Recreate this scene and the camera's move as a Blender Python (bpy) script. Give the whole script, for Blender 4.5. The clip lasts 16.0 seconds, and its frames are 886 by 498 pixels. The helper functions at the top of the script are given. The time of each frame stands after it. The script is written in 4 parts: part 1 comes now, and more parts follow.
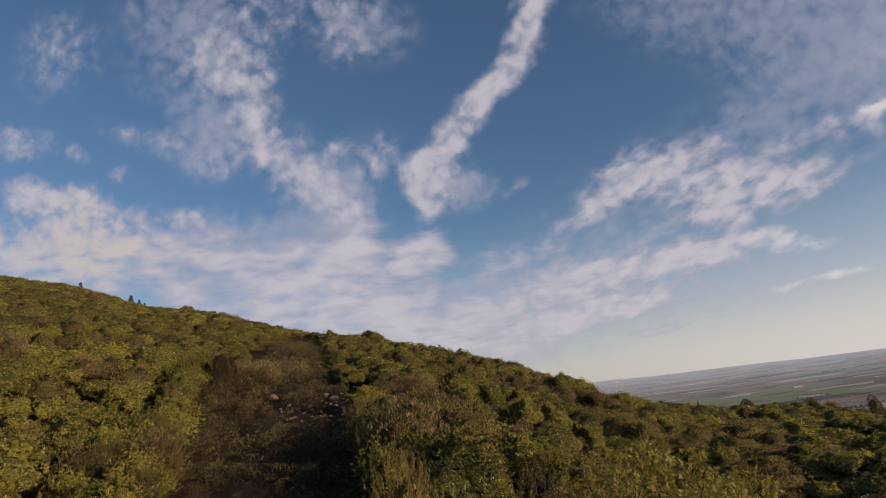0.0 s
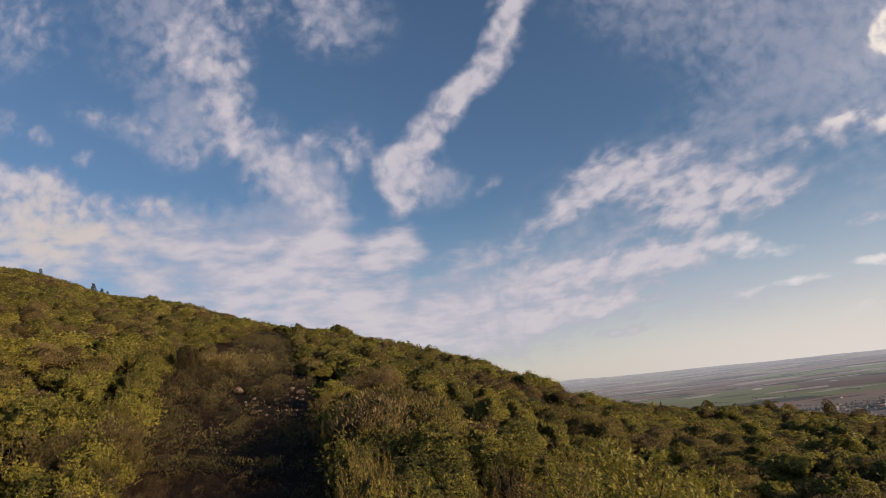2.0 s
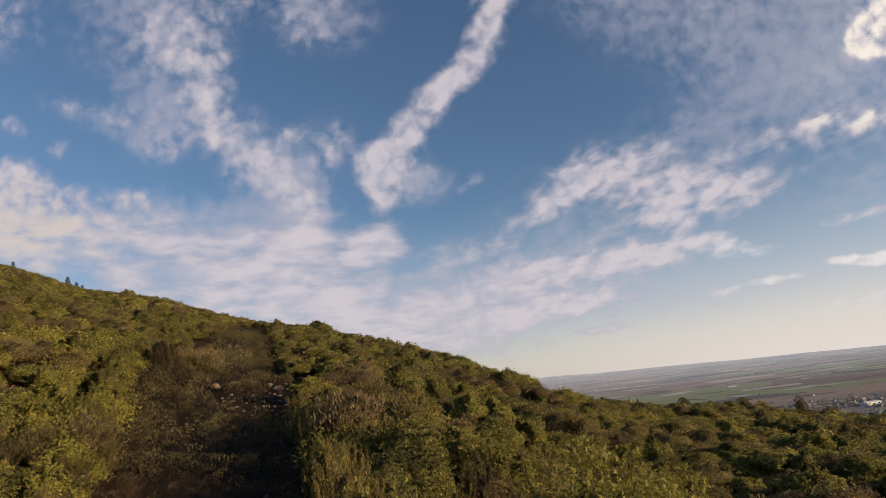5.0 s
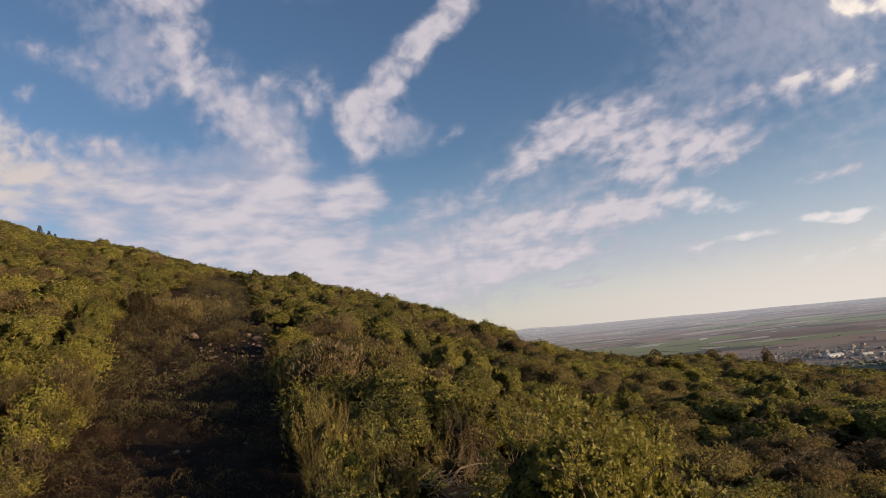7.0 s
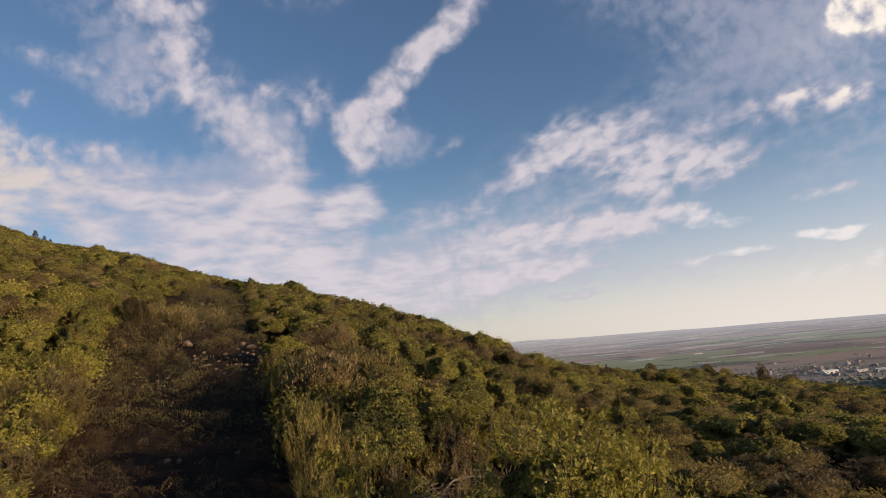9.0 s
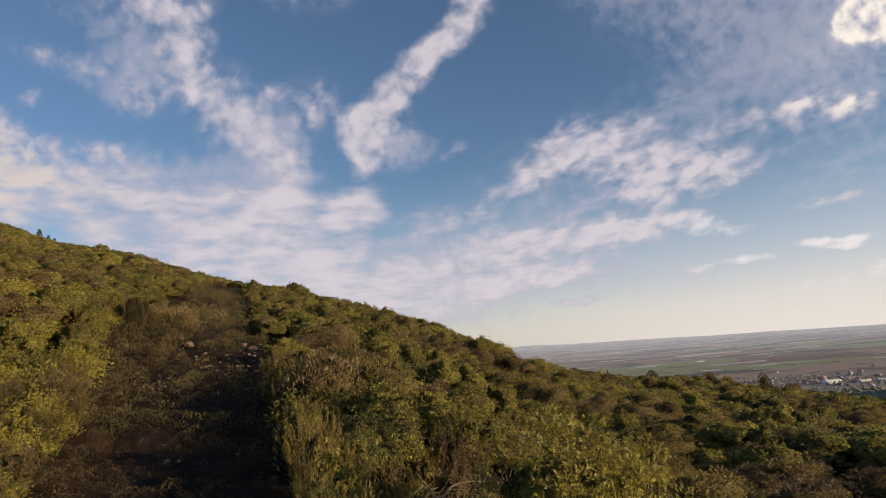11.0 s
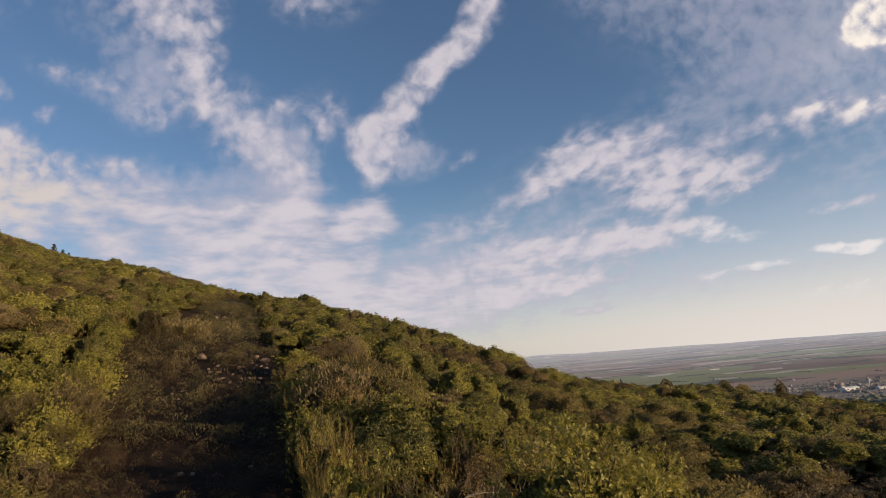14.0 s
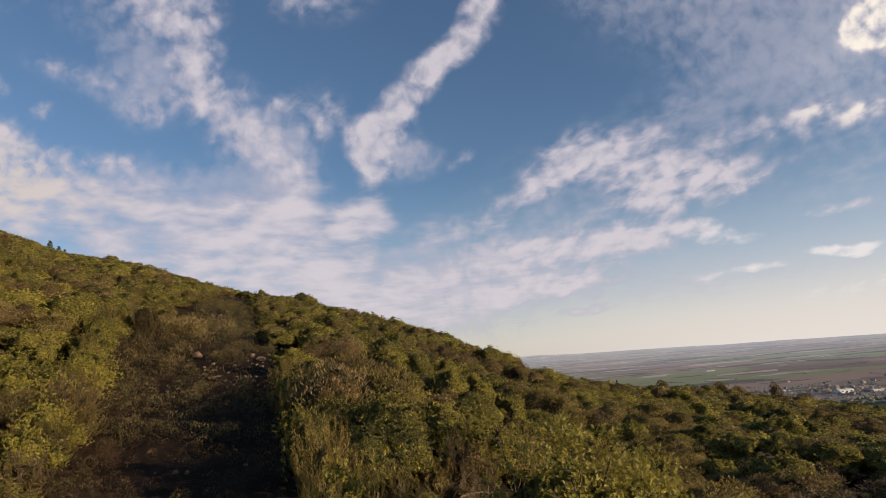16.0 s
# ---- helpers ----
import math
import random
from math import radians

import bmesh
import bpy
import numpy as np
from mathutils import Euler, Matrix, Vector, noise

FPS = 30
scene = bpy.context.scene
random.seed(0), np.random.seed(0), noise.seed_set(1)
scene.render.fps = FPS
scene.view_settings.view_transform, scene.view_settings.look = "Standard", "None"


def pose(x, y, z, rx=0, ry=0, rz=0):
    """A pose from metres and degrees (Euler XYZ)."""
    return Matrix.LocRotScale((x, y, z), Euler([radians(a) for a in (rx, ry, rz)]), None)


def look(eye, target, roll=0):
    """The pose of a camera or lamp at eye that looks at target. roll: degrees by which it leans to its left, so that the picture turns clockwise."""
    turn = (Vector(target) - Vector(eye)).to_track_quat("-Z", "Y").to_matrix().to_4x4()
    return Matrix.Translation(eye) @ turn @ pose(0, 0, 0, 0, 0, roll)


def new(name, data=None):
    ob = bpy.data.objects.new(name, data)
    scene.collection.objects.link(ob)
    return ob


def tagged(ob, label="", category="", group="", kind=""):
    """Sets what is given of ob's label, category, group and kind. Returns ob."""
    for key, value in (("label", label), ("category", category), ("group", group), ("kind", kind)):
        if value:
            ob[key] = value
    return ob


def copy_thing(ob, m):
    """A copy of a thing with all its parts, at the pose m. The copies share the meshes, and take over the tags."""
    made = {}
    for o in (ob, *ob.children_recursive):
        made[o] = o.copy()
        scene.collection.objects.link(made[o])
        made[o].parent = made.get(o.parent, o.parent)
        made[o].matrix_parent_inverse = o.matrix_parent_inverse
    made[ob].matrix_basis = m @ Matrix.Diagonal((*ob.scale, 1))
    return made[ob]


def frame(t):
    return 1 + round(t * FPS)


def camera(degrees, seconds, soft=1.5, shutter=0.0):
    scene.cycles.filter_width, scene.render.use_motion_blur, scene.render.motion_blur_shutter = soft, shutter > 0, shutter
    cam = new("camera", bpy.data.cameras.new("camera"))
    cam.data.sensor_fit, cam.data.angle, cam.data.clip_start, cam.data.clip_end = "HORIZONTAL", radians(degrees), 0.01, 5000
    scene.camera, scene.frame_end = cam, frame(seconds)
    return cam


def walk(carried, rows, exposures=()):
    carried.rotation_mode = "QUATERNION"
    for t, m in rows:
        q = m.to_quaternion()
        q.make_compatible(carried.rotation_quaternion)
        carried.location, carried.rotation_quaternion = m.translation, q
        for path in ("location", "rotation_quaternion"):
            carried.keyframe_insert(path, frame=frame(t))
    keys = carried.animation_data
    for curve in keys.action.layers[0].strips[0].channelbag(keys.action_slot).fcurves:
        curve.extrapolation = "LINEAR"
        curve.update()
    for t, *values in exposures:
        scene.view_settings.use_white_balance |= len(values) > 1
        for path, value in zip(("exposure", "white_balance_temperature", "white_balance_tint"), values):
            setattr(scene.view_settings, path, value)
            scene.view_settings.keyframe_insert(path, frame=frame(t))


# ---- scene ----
# A bushy hillside in late sun, seen from a swaying mast above a cleared firebreak; a wide plain lies beyond.
cam = camera(70.96, 16.0, soft=0.72)
EYE = 5.0
ROWS = [
    (0.0, 0.0, 0.0, 0.0, 103.95, 7.79, 6.97),
    (0.5, 0.001, 0.0, 0.0, 103.50, 7.36, 5.99),
    (1.0, 0.003, 0.0, 0.0, 103.32, 7.29, 4.41),
    (1.5, 0.006, 0.0, 0.0, 103.30, 7.21, 4.40),
    (2.0, 0.01, 0.0, 0.0, 103.25, 6.81, 4.02),
    (2.5, 0.015, 0.0, 0.0, 103.34, 6.86, 3.66),
    (3.0, 0.021, 0.0, 0.0, 103.83, 7.03, 4.20),
    (3.5, 0.027, 0.0, 0.0, 103.79, 7.31, 2.16),
    (5.8, 0.057, 0.0, 0.0, 102.08, 6.49, 2.28),
    (6.0, 0.059, 0.0, 0.0, 101.55, 7.40, 2.03),
    (6.5, 0.065, 0.0, 0.0, 96.32, 6.80, 0.25),
    (7.0, 0.07, 0.0, 0.0, 98.14, 6.36, 0.22),
    (7.5, 0.074, 0.0, 0.0, 98.14, 5.90, -0.49),
    (8.0, 0.077, 0.0, 0.0, 98.46, 5.79, -0.78),
    (8.5, 0.079, 0.0, 0.0, 98.95, 5.49, -0.11),
    (9.0, 0.08, 0.0, 0.0, 99.10, 5.59, -0.22),
    (11.3, 0.08, 0.0, 0.0, 99.49, 4.65, -0.23),
    (11.5, 0.08, 0.0, 0.0, 97.58, 4.87, -1.16),
    (12.0, 0.08, 0.0, 0.0, 95.73, 5.61, -2.72),
    (12.5, 0.08, 0.0, 0.0, 96.32, 5.35, -2.53),
    (13.0, 0.08, 0.0, 0.0, 99.92, 6.06, 0.72),
    (13.5, 0.08, 0.0, 0.0, 100.73, 5.27, 1.09),
    (14.0, 0.08, 0.0, 0.0, 100.50, 5.31, 0.98),
    (14.5, 0.08, 0.0, 0.0, 100.26, 5.34, 0.85),
    (15.0, 0.08, 0.0, 0.0, 100.17, 5.29, 0.65),
    (15.5, 0.08, 0.0, 0.0, 100.20, 5.09, 0.55),
    (16.0, 0.08, 0.0, 0.0, 100.43, 4.93, 0.63),
]
walk(cam, [(t, pose(x, y, z, rx, ry, rz)) for t, x, y, z, rx, ry, rz in ROWS],
     exposures=[(0.0, -0.03, 6280, 10), (1.0, 0.08, 6380, 10), (2.0, 0.12, 6420, 10), (3.5, 0.17, 6460, 10), (6.0, 0.18, 6500, 10), (9.0, 0.29, 6500, 10), (12.0, 0.25, 6500, 10), (13.0, 0.24, 6480, 10), (16.0, 0.23, 6460, 10)])

# ---- light ----
SUN_AZ, SUN_EL = 113.0, 9.5          # degrees to the right of the view's middle, and above the horizon
sun_way = Vector((math.sin(radians(SUN_AZ)) * math.cos(radians(SUN_EL)), math.cos(radians(SUN_AZ)) * math.cos(radians(SUN_EL)), math.sin(radians(SUN_EL))))
sun_data = bpy.data.lights.new("sun", "SUN")
sun_data.energy, sun_data.angle, sun_data.color = 4.75, radians(0.6), (1.0, 0.745, 0.465)
sun = new("sun", sun_data)
sun.matrix_world = look(sun_way * 300, (0, 0, 0))


class Net:
    """Short hand for node trees."""

    def __init__(self, tree):
        self.tree = tree
        tree.nodes.clear()

    def node(self, kind):
        return self.tree.nodes.new(kind)

    def link(self, a, b):
        self.tree.links.new(a, b)

    def put(self, socket, value):
        if isinstance(value, bpy.types.NodeSocket):
            self.link(value, socket)
        elif value is not None:
            socket.default_value = value

    def math(self, op, a, b=None, c=None, clamp=False):
        n = self.node("ShaderNodeMath")
        n.operation, n.use_clamp = op, clamp
        for i, v in enumerate((a, b, c)):
            if v is not None:
                self.put(n.inputs[i], v)
        return n.outputs[0]

    def vec(self, op, a, b=None):
        n = self.node("ShaderNodeVectorMath")
        n.operation = op
        self.put(n.inputs[0], a)
        if b is not None:
            self.put(n.inputs[1], b)
        return n.outputs["Value"] if op in ("DOT_PRODUCT", "LENGTH") else n.outputs[0]

    def scaled(self, v, s):
        n = self.node("ShaderNodeVectorMath")
        n.operation = "SCALE"
        self.put(n.inputs[0], v)
        self.put(n.inputs["Scale"], s)
        return n.outputs[0]

    def mix(self, fac, a, b, blend="MIX"):
        n = self.node("ShaderNodeMix")
        n.data_type, n.blend_type, n.clamp_factor = "RGBA", blend, True
        self.put(n.inputs[0], fac)
        self.put(n.inputs[6], a if not isinstance(a, tuple) else (*a[:3], 1))
        self.put(n.inputs[7], b if not isinstance(b, tuple) else (*b[:3], 1))
        return n.outputs[2]

    def ramp(self, value, lo, hi, a=0.0, b=1.0, smooth=True):
        n = self.node("ShaderNodeMapRange")
        n.interpolation_type, n.clamp = "SMOOTHSTEP" if smooth else "LINEAR", True
        for i, v in enumerate((value, lo, hi, a, b)):
            self.put(n.inputs[i], v)
        return n.outputs[0]

    def noise(self, v, scale, detail=4.0, rough=0.55, warp=0.0):
        n = self.node("ShaderNodeTexNoise")
        self.put(n.inputs["Vector"], v)
        for key, value in (("Scale", scale), ("Detail", detail), ("Roughness", rough), ("Distortion", warp)):
            n.inputs[key].default_value = value
        return n.outputs["Fac"]

    def join(self, x, y, z=0.0):
        n = self.node("ShaderNodeCombineXYZ")
        for i, v in enumerate((x, y, z)):
            self.put(n.inputs[i], v)
        return n.outputs[0]


# ---- sky: clear late sky with streaks of altocumulus ----
world = bpy.data.worlds.new("sky")
scene.world = world
world.use_nodes = True
W = Net(world.node_tree)
SKY = 0.109
air = W.node("ShaderNodeTexSky")
air.sky_type, air.sun_disc, air.sun_elevation, air.sun_rotation = "NISHITA", False, radians(SUN_EL), radians(SUN_AZ)
air.altitude, air.air_density, air.dust_density, air.ozone_density = 300, 1.0, 0.75, 2.6
way = W.node("ShaderNodeTexCoord").outputs["Generated"]
front = pose(0, 0, 0, 100.5, 5.31, 0.98).to_3x3()            # the chart's axis: a fixed direction low over the hill
ahead = W.math("MAXIMUM", W.vec("DOT_PRODUCT", way, tuple(-front.col[2])), 0.08)
cu = W.math("MULTIPLY_ADD", W.math("DIVIDE", W.vec("DOT_PRODUCT", way, tuple(front.col[0])), ahead), 11.0, 7.84)
cv = W.math("MULTIPLY_ADD", W.math("DIVIDE", W.vec("DOT_PRODUCT", way, tuple(front.col[1])), ahead), -11.0, 4.41)
chart = W.join(cu, cv)
split = W.node("ShaderNodeSeparateXYZ")
W.link(way, split.inputs[0])
height = split.outputs[2]
over = W.math("MAXIMUM", W.math("ADD", height, 0.06), 0.03)
layer = W.join(W.math("DIVIDE", split.outputs[0], over), W.math("DIVIDE", split.outputs[1], over))   # place on the cloud layer
wobble = W.node("ShaderNodeTexNoise")
W.link(chart, wobble.inputs["Vector"])
wobble.inputs["Scale"].default_value, wobble.inputs["Detail"].default_value = 1.1, 3.0
shift = W.scaled(W.vec("SUBTRACT", wobble.outputs["Color"], (0.5, 0.5, 0.5)), 0.34)
warped = W.vec("ADD", chart, shift)
sums = {"puff": None, "veil": None}


def cloud(x, y, rx, ry, turn=0.0, weight=1.0, layer_of="puff"):
    """One soft streak of the cloud field: centre, half length, half width, turn in degrees (down to the right) and density."""
    m = W.node("ShaderNodeMapping")
    m.vector_type = "TEXTURE"
    W.link(warped, m.inputs["Vector"])
    m.inputs["Location"].default_value = (x, y, 0)
    m.inputs["Rotation"].default_value = (0, 0, radians(turn))
    m.inputs["Scale"].default_value = (rx * 1.15, ry * 1.3, 1)
    g = W.node("ShaderNodeTexGradient")
    g.gradient_type = "SPHERICAL"
    W.link(m.outputs[0], g.inputs[0])
    sums[layer_of] = W.math("MULTIPLY_ADD", g.outputs["Fac"], weight * 1.3, 0.0 if sums[layer_of] is None else sums[layer_of])


def veil(*row):
    """A thin, wide sheet of cloud."""
    cloud(*row, layer_of="veil")


# thin lilac sheets high up, and round the streaks
veil(2.2, -0.8, 1.6, 1.0, 10, 0.9); veil(2.9, 0.2, 1.3, 1.0, 72, 0.7); veil(2.6, 1.5, 1.1, 0.8, 10, 1.2); veil(1.5, 0.4, 1.2, 0.45, 30, 0.4); veil(1.3, 1.4, 1.1, 0.3, 20, 0.7); veil(-0.5, -0.3, 0.9, 0.9, 40, 0.7)
veil(5.6, -0.3, 1.2, 0.75, 10, 1.0); veil(4.4, 2.3, 1.3, 0.7, 40, 1.3); veil(5.1, 3.0, 0.9, 0.6, 45, 1.2); veil(7.1, 2.75, 0.6, 0.5, -20, 1.0); veil(7.55, 2.85, 0.55, 0.32, -12, 0.9); veil(5.6, 2.15, 0.8, 0.6, -60, 0.6)
veil(12.6, 0.1, 3.2, 1.4, 8, 0.6); veil(14.6, 0.8, 2.6, 1.4, -5, 0.9); veil(11.0, -0.3, 2.0, 0.7, 12, 0.45); veil(14.6, -0.8, 2.6, 0.9, 0, 0.7); veil(12.6, 1.5, 1.8, 0.5, -15, 0.4); veil(15.8, 2.8, 3.6, 2.0, 0, 0.5)
veil(10.6, 3.0, 2.6, 0.9, -20, 0.75); veil(12.6, 2.5, 1.8, 0.7, -15, 0.6); veil(10.0, 4.5, 3.2, 0.8, -10, 0.8); veil(3.0, 4.2, 4.5, 1.2, 6, 1.2); veil(7.5, 5.2, 3.2, 0.9, 0, 1.0); veil(12.5, 4.9, 2.6, 0.4, -9, 0.7)
veil(2.6, 3.3, 2.4, 0.5, 8, 0.6); veil(5.0, 3.7, 1.6, 0.6, 15, 0.8)
# the long streak that comes down from high up to the broad bank
cloud(3.3, -0.6, 1.2, 1.12, 80, 0.39); cloud(3.5, 0.5, 0.9, 0.67, 78, 0.51); cloud(2.8, 0.4, 1, 0.67, 60, 0.31); cloud(3.5, 1.25, 0.8, 0.52, 82, 0.66); cloud(3.65, 1.85, 0.7, 0.52, 60, 0.6); cloud(4.35, 2.2, 0.9, 0.58, 35, 0.66); cloud(4.85, 2.75, 0.8, 0.58, 50, 0.66); cloud(5.35, 3.25, 0.7, 0.49, 45, 0.73)
cloud(2.4, 0, 0.9, 0.77, 60, 0.4); cloud(2.5, 1.6, 0.8, 0.58, 20, 0.48); cloud(2.75, 2.05, 0.6, 0.28, 10, 0.4); cloud(3.85, 2.6, 0.35, 0.24, 0, 0.53); cloud(1.5, 1.42, 0.9, 0.18, 20, 0.37); cloud(0.85, 1.2, 0.5, 0.28, 10, 0.39); cloud(0.8, 2.05, 0.34, 0.19, -10, 0.74); cloud(0, 1.62, 0.3, 0.24, 0, 0.8)
# the narrow curved streak
cloud(8.75, -0.5, 0.9, 0.4, -60, 1.05); cloud(8.48, 0.3, 0.8, 0.35, -58, 1); cloud(7.98, 0.95, 0.75, 0.34, -42, 1.1); cloud(7.42, 1.5, 0.75, 0.39, -42, 1.17); cloud(6.97, 2.05, 0.6, 0.4, -45, 1.23); cloud(6.57, 2.6, 0.6, 0.42, 80, 1.56); cloud(6.6, 3.08, 0.42, 0.33, 75, 0.78); cloud(7.25, 2.8, 0.6, 0.4, -10, 0.52)
cloud(5.75, 2.15, 0.6, 0.33, -60, 0.78); cloud(5.15, 1.85, 0.4, 0.26, -20, 0.59); cloud(8.2, 2.85, 0.35, 0.14, -40, 0.65); cloud(6.15, 2.2, 0.4, 0.12, 80, 0.45)
# rippled field further right
cloud(10.25, 2.8, 0.95, 0.5, -28, 1.05); cloud(9.4, 3.4, 1.1, 0.32, -35, 0.85); cloud(11.3, 2.95, 0.9, 0.6, -12, 0.95); cloud(12.1, 3.2, 1.2, 0.5, -8, 0.9); cloud(13.1, 3.1, 0.9, 0.4, -22, 0.85); cloud(11.5, 2.3, 0.8, 0.3, -20, 0.42); cloud(12.6, 2.35, 1.0, 0.32, -18, 0.42); cloud(12.4, 2.75, 1.0, 0.3, -15, 0.4)
cloud(13.7, 2.2, 0.8, 0.26, -22, 0.65); cloud(14.45, 1.9, 0.7, 0.2, -25, 0.95); cloud(15.25, 1.95, 0.7, 0.26, -15, 1.1); cloud(14.3, 2.3, 0.5, 0.15, -20, 0.6); cloud(11.4, 3.65, 1.4, 0.22, -10, 0.5); cloud(12.6, 1.6, 0.9, 0.2, -22, 0.35)
# band below it
cloud(8.1, 4.1, 1.0, 0.4, -8, 0.8); cloud(9.4, 4.4, 1.3, 0.36, -8, 0.8); cloud(10.6, 4.3, 1.3, 0.38, -6, 0.9); cloud(11.6, 4.15, 1.1, 0.4, -10, 0.95); cloud(12.5, 4.05, 0.6, 0.2, -3, 1.0); cloud(9.6, 5.05, 1.6, 0.26, -10, 0.7); cloud(8.4, 4.75, 1.6, 0.3, -15, 0.65); cloud(10.4, 5.45, 0.7, 0.11, -5, 0.85); cloud(10.65, 5.2, 0.35, 0.1, -5, 0.6); cloud(13.1, 4.2, 0.6, 0.15, -5, 0.5); cloud(9.2, 4.95, 1.7, 0.36, -14, 0.55); cloud(10.3, 4.95, 1.2, 0.25, -12, 0.5); cloud(8.6, 5.45, 1.5, 0.3, -12, 0.5)
# the broad bank over the ridge
cloud(0.5, 3.3, 1.6, 0.85, 15, 0.75); cloud(2.3, 3.5, 1.7, 0.65, 12, 0.55); cloud(2.1, 2.95, 0.5, 0.22, 10, 0.4); cloud(5.3, 3.8, 1.2, 0.45, 12, 0.4); cloud(12.7, 4.8, 1.4, 0.09, -8, 0.4); cloud(4.0, 3.75, 1.9, 0.6, 5, 0.52); cloud(6.5, 3.9, 0.65, 0.42, -8, 1.5); cloud(5.0, 4.2, 1.8, 0.6, 8, 0.6); cloud(2.0, 4.4, 2.8, 0.8, 6, 0.6); cloud(4.2, 4.8, 2.6, 0.6, 6, 0.6); cloud(6.4, 4.8, 2.0, 0.6, 0, 0.65); cloud(7.2, 5.5, 2.6, 0.6, 5, 0.75); cloud(5.4, 5.3, 2.4, 0.5, 8, 0.55); cloud(0.1, 2.4, 0.6, 0.35, 20, 0.8); cloud(-1.4, 3.4, 2.4, 1.2, 0, 0.9); cloud(-0.9, 2.3, 0.9, 0.35, 10, 0.9); cloud(-1.2, 1.3, 1.1, 0.4, 5, 0.8)
# small bars low down, and the bright heap nearest the sun
cloud(15.1, 4.36, 0.8, 0.12, -4, 1.7); cloud(14.9, 3.58, 0.7, 0.14, -12, 1.0); cloud(13.6, 4.68, 0.6, 0.09, -8, 0.55); cloud(12.5, 4.9, 1.0, 0.14, -8, 0.4); cloud(15.6, 4.95, 1.8, 0.22, -10, 0.55); cloud(10.8, 4.95, 0.5, 0.1, -5, 0.4)
cloud(15.7, 0.2, 0.8, 0.75, 20, 1.7); cloud(15.3, 0.5, 0.6, 0.35, -20, 1.4); cloud(14.3, 1.05, 1.0, 0.4, -15, 0.4); cloud(12.6, 0.0, 1.4, 0.5, 5, 0.3); cloud(5.3, 0.1, 0.8, 0.45, 20, 0.45); cloud(5.0, -0.8, 2.0, 0.8, 10, 0.5); cloud(-0.2, -0.4, 1.2, 1.0, 30, 0.5); cloud(13.5, -1.2, 3.0, 0.9, 0, 0.5)

puffs = W.noise(layer, 4.5, 4.0, 0.5, 0.0)
rounded = W.noise(W.vec("ADD", chart, W.scaled(shift, 0.5)), 3.3, 4.5, 0.52, 0.3)
slanted = W.node("ShaderNodeMapping")
slanted.inputs["Rotation"].default_value = (0, 0, radians(24))
W.link(chart, slanted.inputs["Vector"])
rippled = W.noise(W.vec("MULTIPLY", slanted.outputs[0], (2.1, 3.7, 1.0)), 1.0, 4.0, 0.5, 0.25)
banded = W.noise(W.vec("MULTIPLY", W.vec("ADD", chart, W.scaled(shift, 0.3)), (0.9, 2.4, 1.0)), 1.4, 5.0, 0.52, 0.2)
fine = W.math("ADD", rounded, W.math("MULTIPLY", W.math("SUBTRACT", rippled, rounded), W.math("MULTIPLY", W.ramp(cu, 8.0, 9.5), W.ramp(cv, 1.2, 1.9))))
fine = W.math("ADD", fine, W.math("MULTIPLY", W.math("SUBTRACT", banded, fine), W.math("MULTIPLY", W.ramp(cv, 2.9, 3.6), W.ramp(cu, 9.0, 7.0))))
cells = W.node("ShaderNodeTexVoronoi")
W.link(W.vec("ADD", slanted.outputs[0], W.scaled(shift, 0.6)), cells.inputs["Vector"])
cells.inputs["Scale"].default_value = 4.2
heaps = W.math("SUBTRACT", 0.5, cells.outputs["Distance"])                      # small rounded heaps
broad = W.noise(layer, 0.9, 4.0, 0.6, 0.4)
inside = W.ramp(ahead, 0.35, 0.6)
field = W.math("ADD", W.math("MULTIPLY", sums["puff"], inside), W.math("MULTIPLY", W.ramp(broad, 0.42, 0.7), W.math("SUBTRACT", 0.8, W.math("MULTIPLY", inside, 0.8))))
field = W.math("MINIMUM", field, 1.2)
heaped = W.math("MULTIPLY", heaps, W.ramp(cv, 3.8, 3.0, 0.08, 0.34))
grain = W.math("ADD", W.math("MULTIPLY_ADD", W.math("SUBTRACT", puffs, 0.5), 0.6, heaped), W.math("MULTIPLY", W.math("SUBTRACT", fine, 0.5), W.math("ADD", W.ramp(cv, 2.6, 3.4, 1.35, 1.9), W.math("MULTIPLY", W.ramp(cu, 8.5, 10.0), W.ramp(cv, 1.2, 1.9, 0.0, 0.5)))))
dense = W.math("ADD", field, W.math("MULTIPLY", W.math("MULTIPLY", grain, 1.1), W.ramp(field, 0.0, 0.5)))
thin = W.math("MULTIPLY", sums["veil"], inside)
thin = W.math("ADD", thin, W.math("MULTIPLY", W.math("ADD", W.math("MULTIPLY", W.math("SUBTRACT", fine, 0.5), 1.9), W.math("MULTIPLY_ADD", W.math("SUBTRACT", puffs, 0.5), 0.9, W.math("MULTIPLY", heaps, 0.4))), W.ramp(thin, 0.0, 0.6)))
sheet = W.math("MULTIPLY", W.ramp(thin, 0.0, 1.7), 0.52)
cover = W.math("MULTIPLY", W.ramp(dense, 0.12, 1.4), 0.88)
toward = W.vec("DOT_PRODUCT", way, tuple(sun_way))
sunward = W.math("MULTIPLY", W.ramp(cu, 13.4, 15.0), W.ramp(cv, 3.0, 1.2))
warm = W.node("ShaderNodeMapping")
warm.vector_type = "TEXTURE"
warm.inputs["Location"].default_value, warm.inputs["Scale"].default_value = (0.4, 3.4, 0), (2.6, 1.3, 1)
W.link(warped, warm.inputs["Vector"])
glow = W.node("ShaderNodeTexGradient")
glow.gradient_type = "SPHERICAL"
W.link(warm.outputs[0], glow.inputs[0])
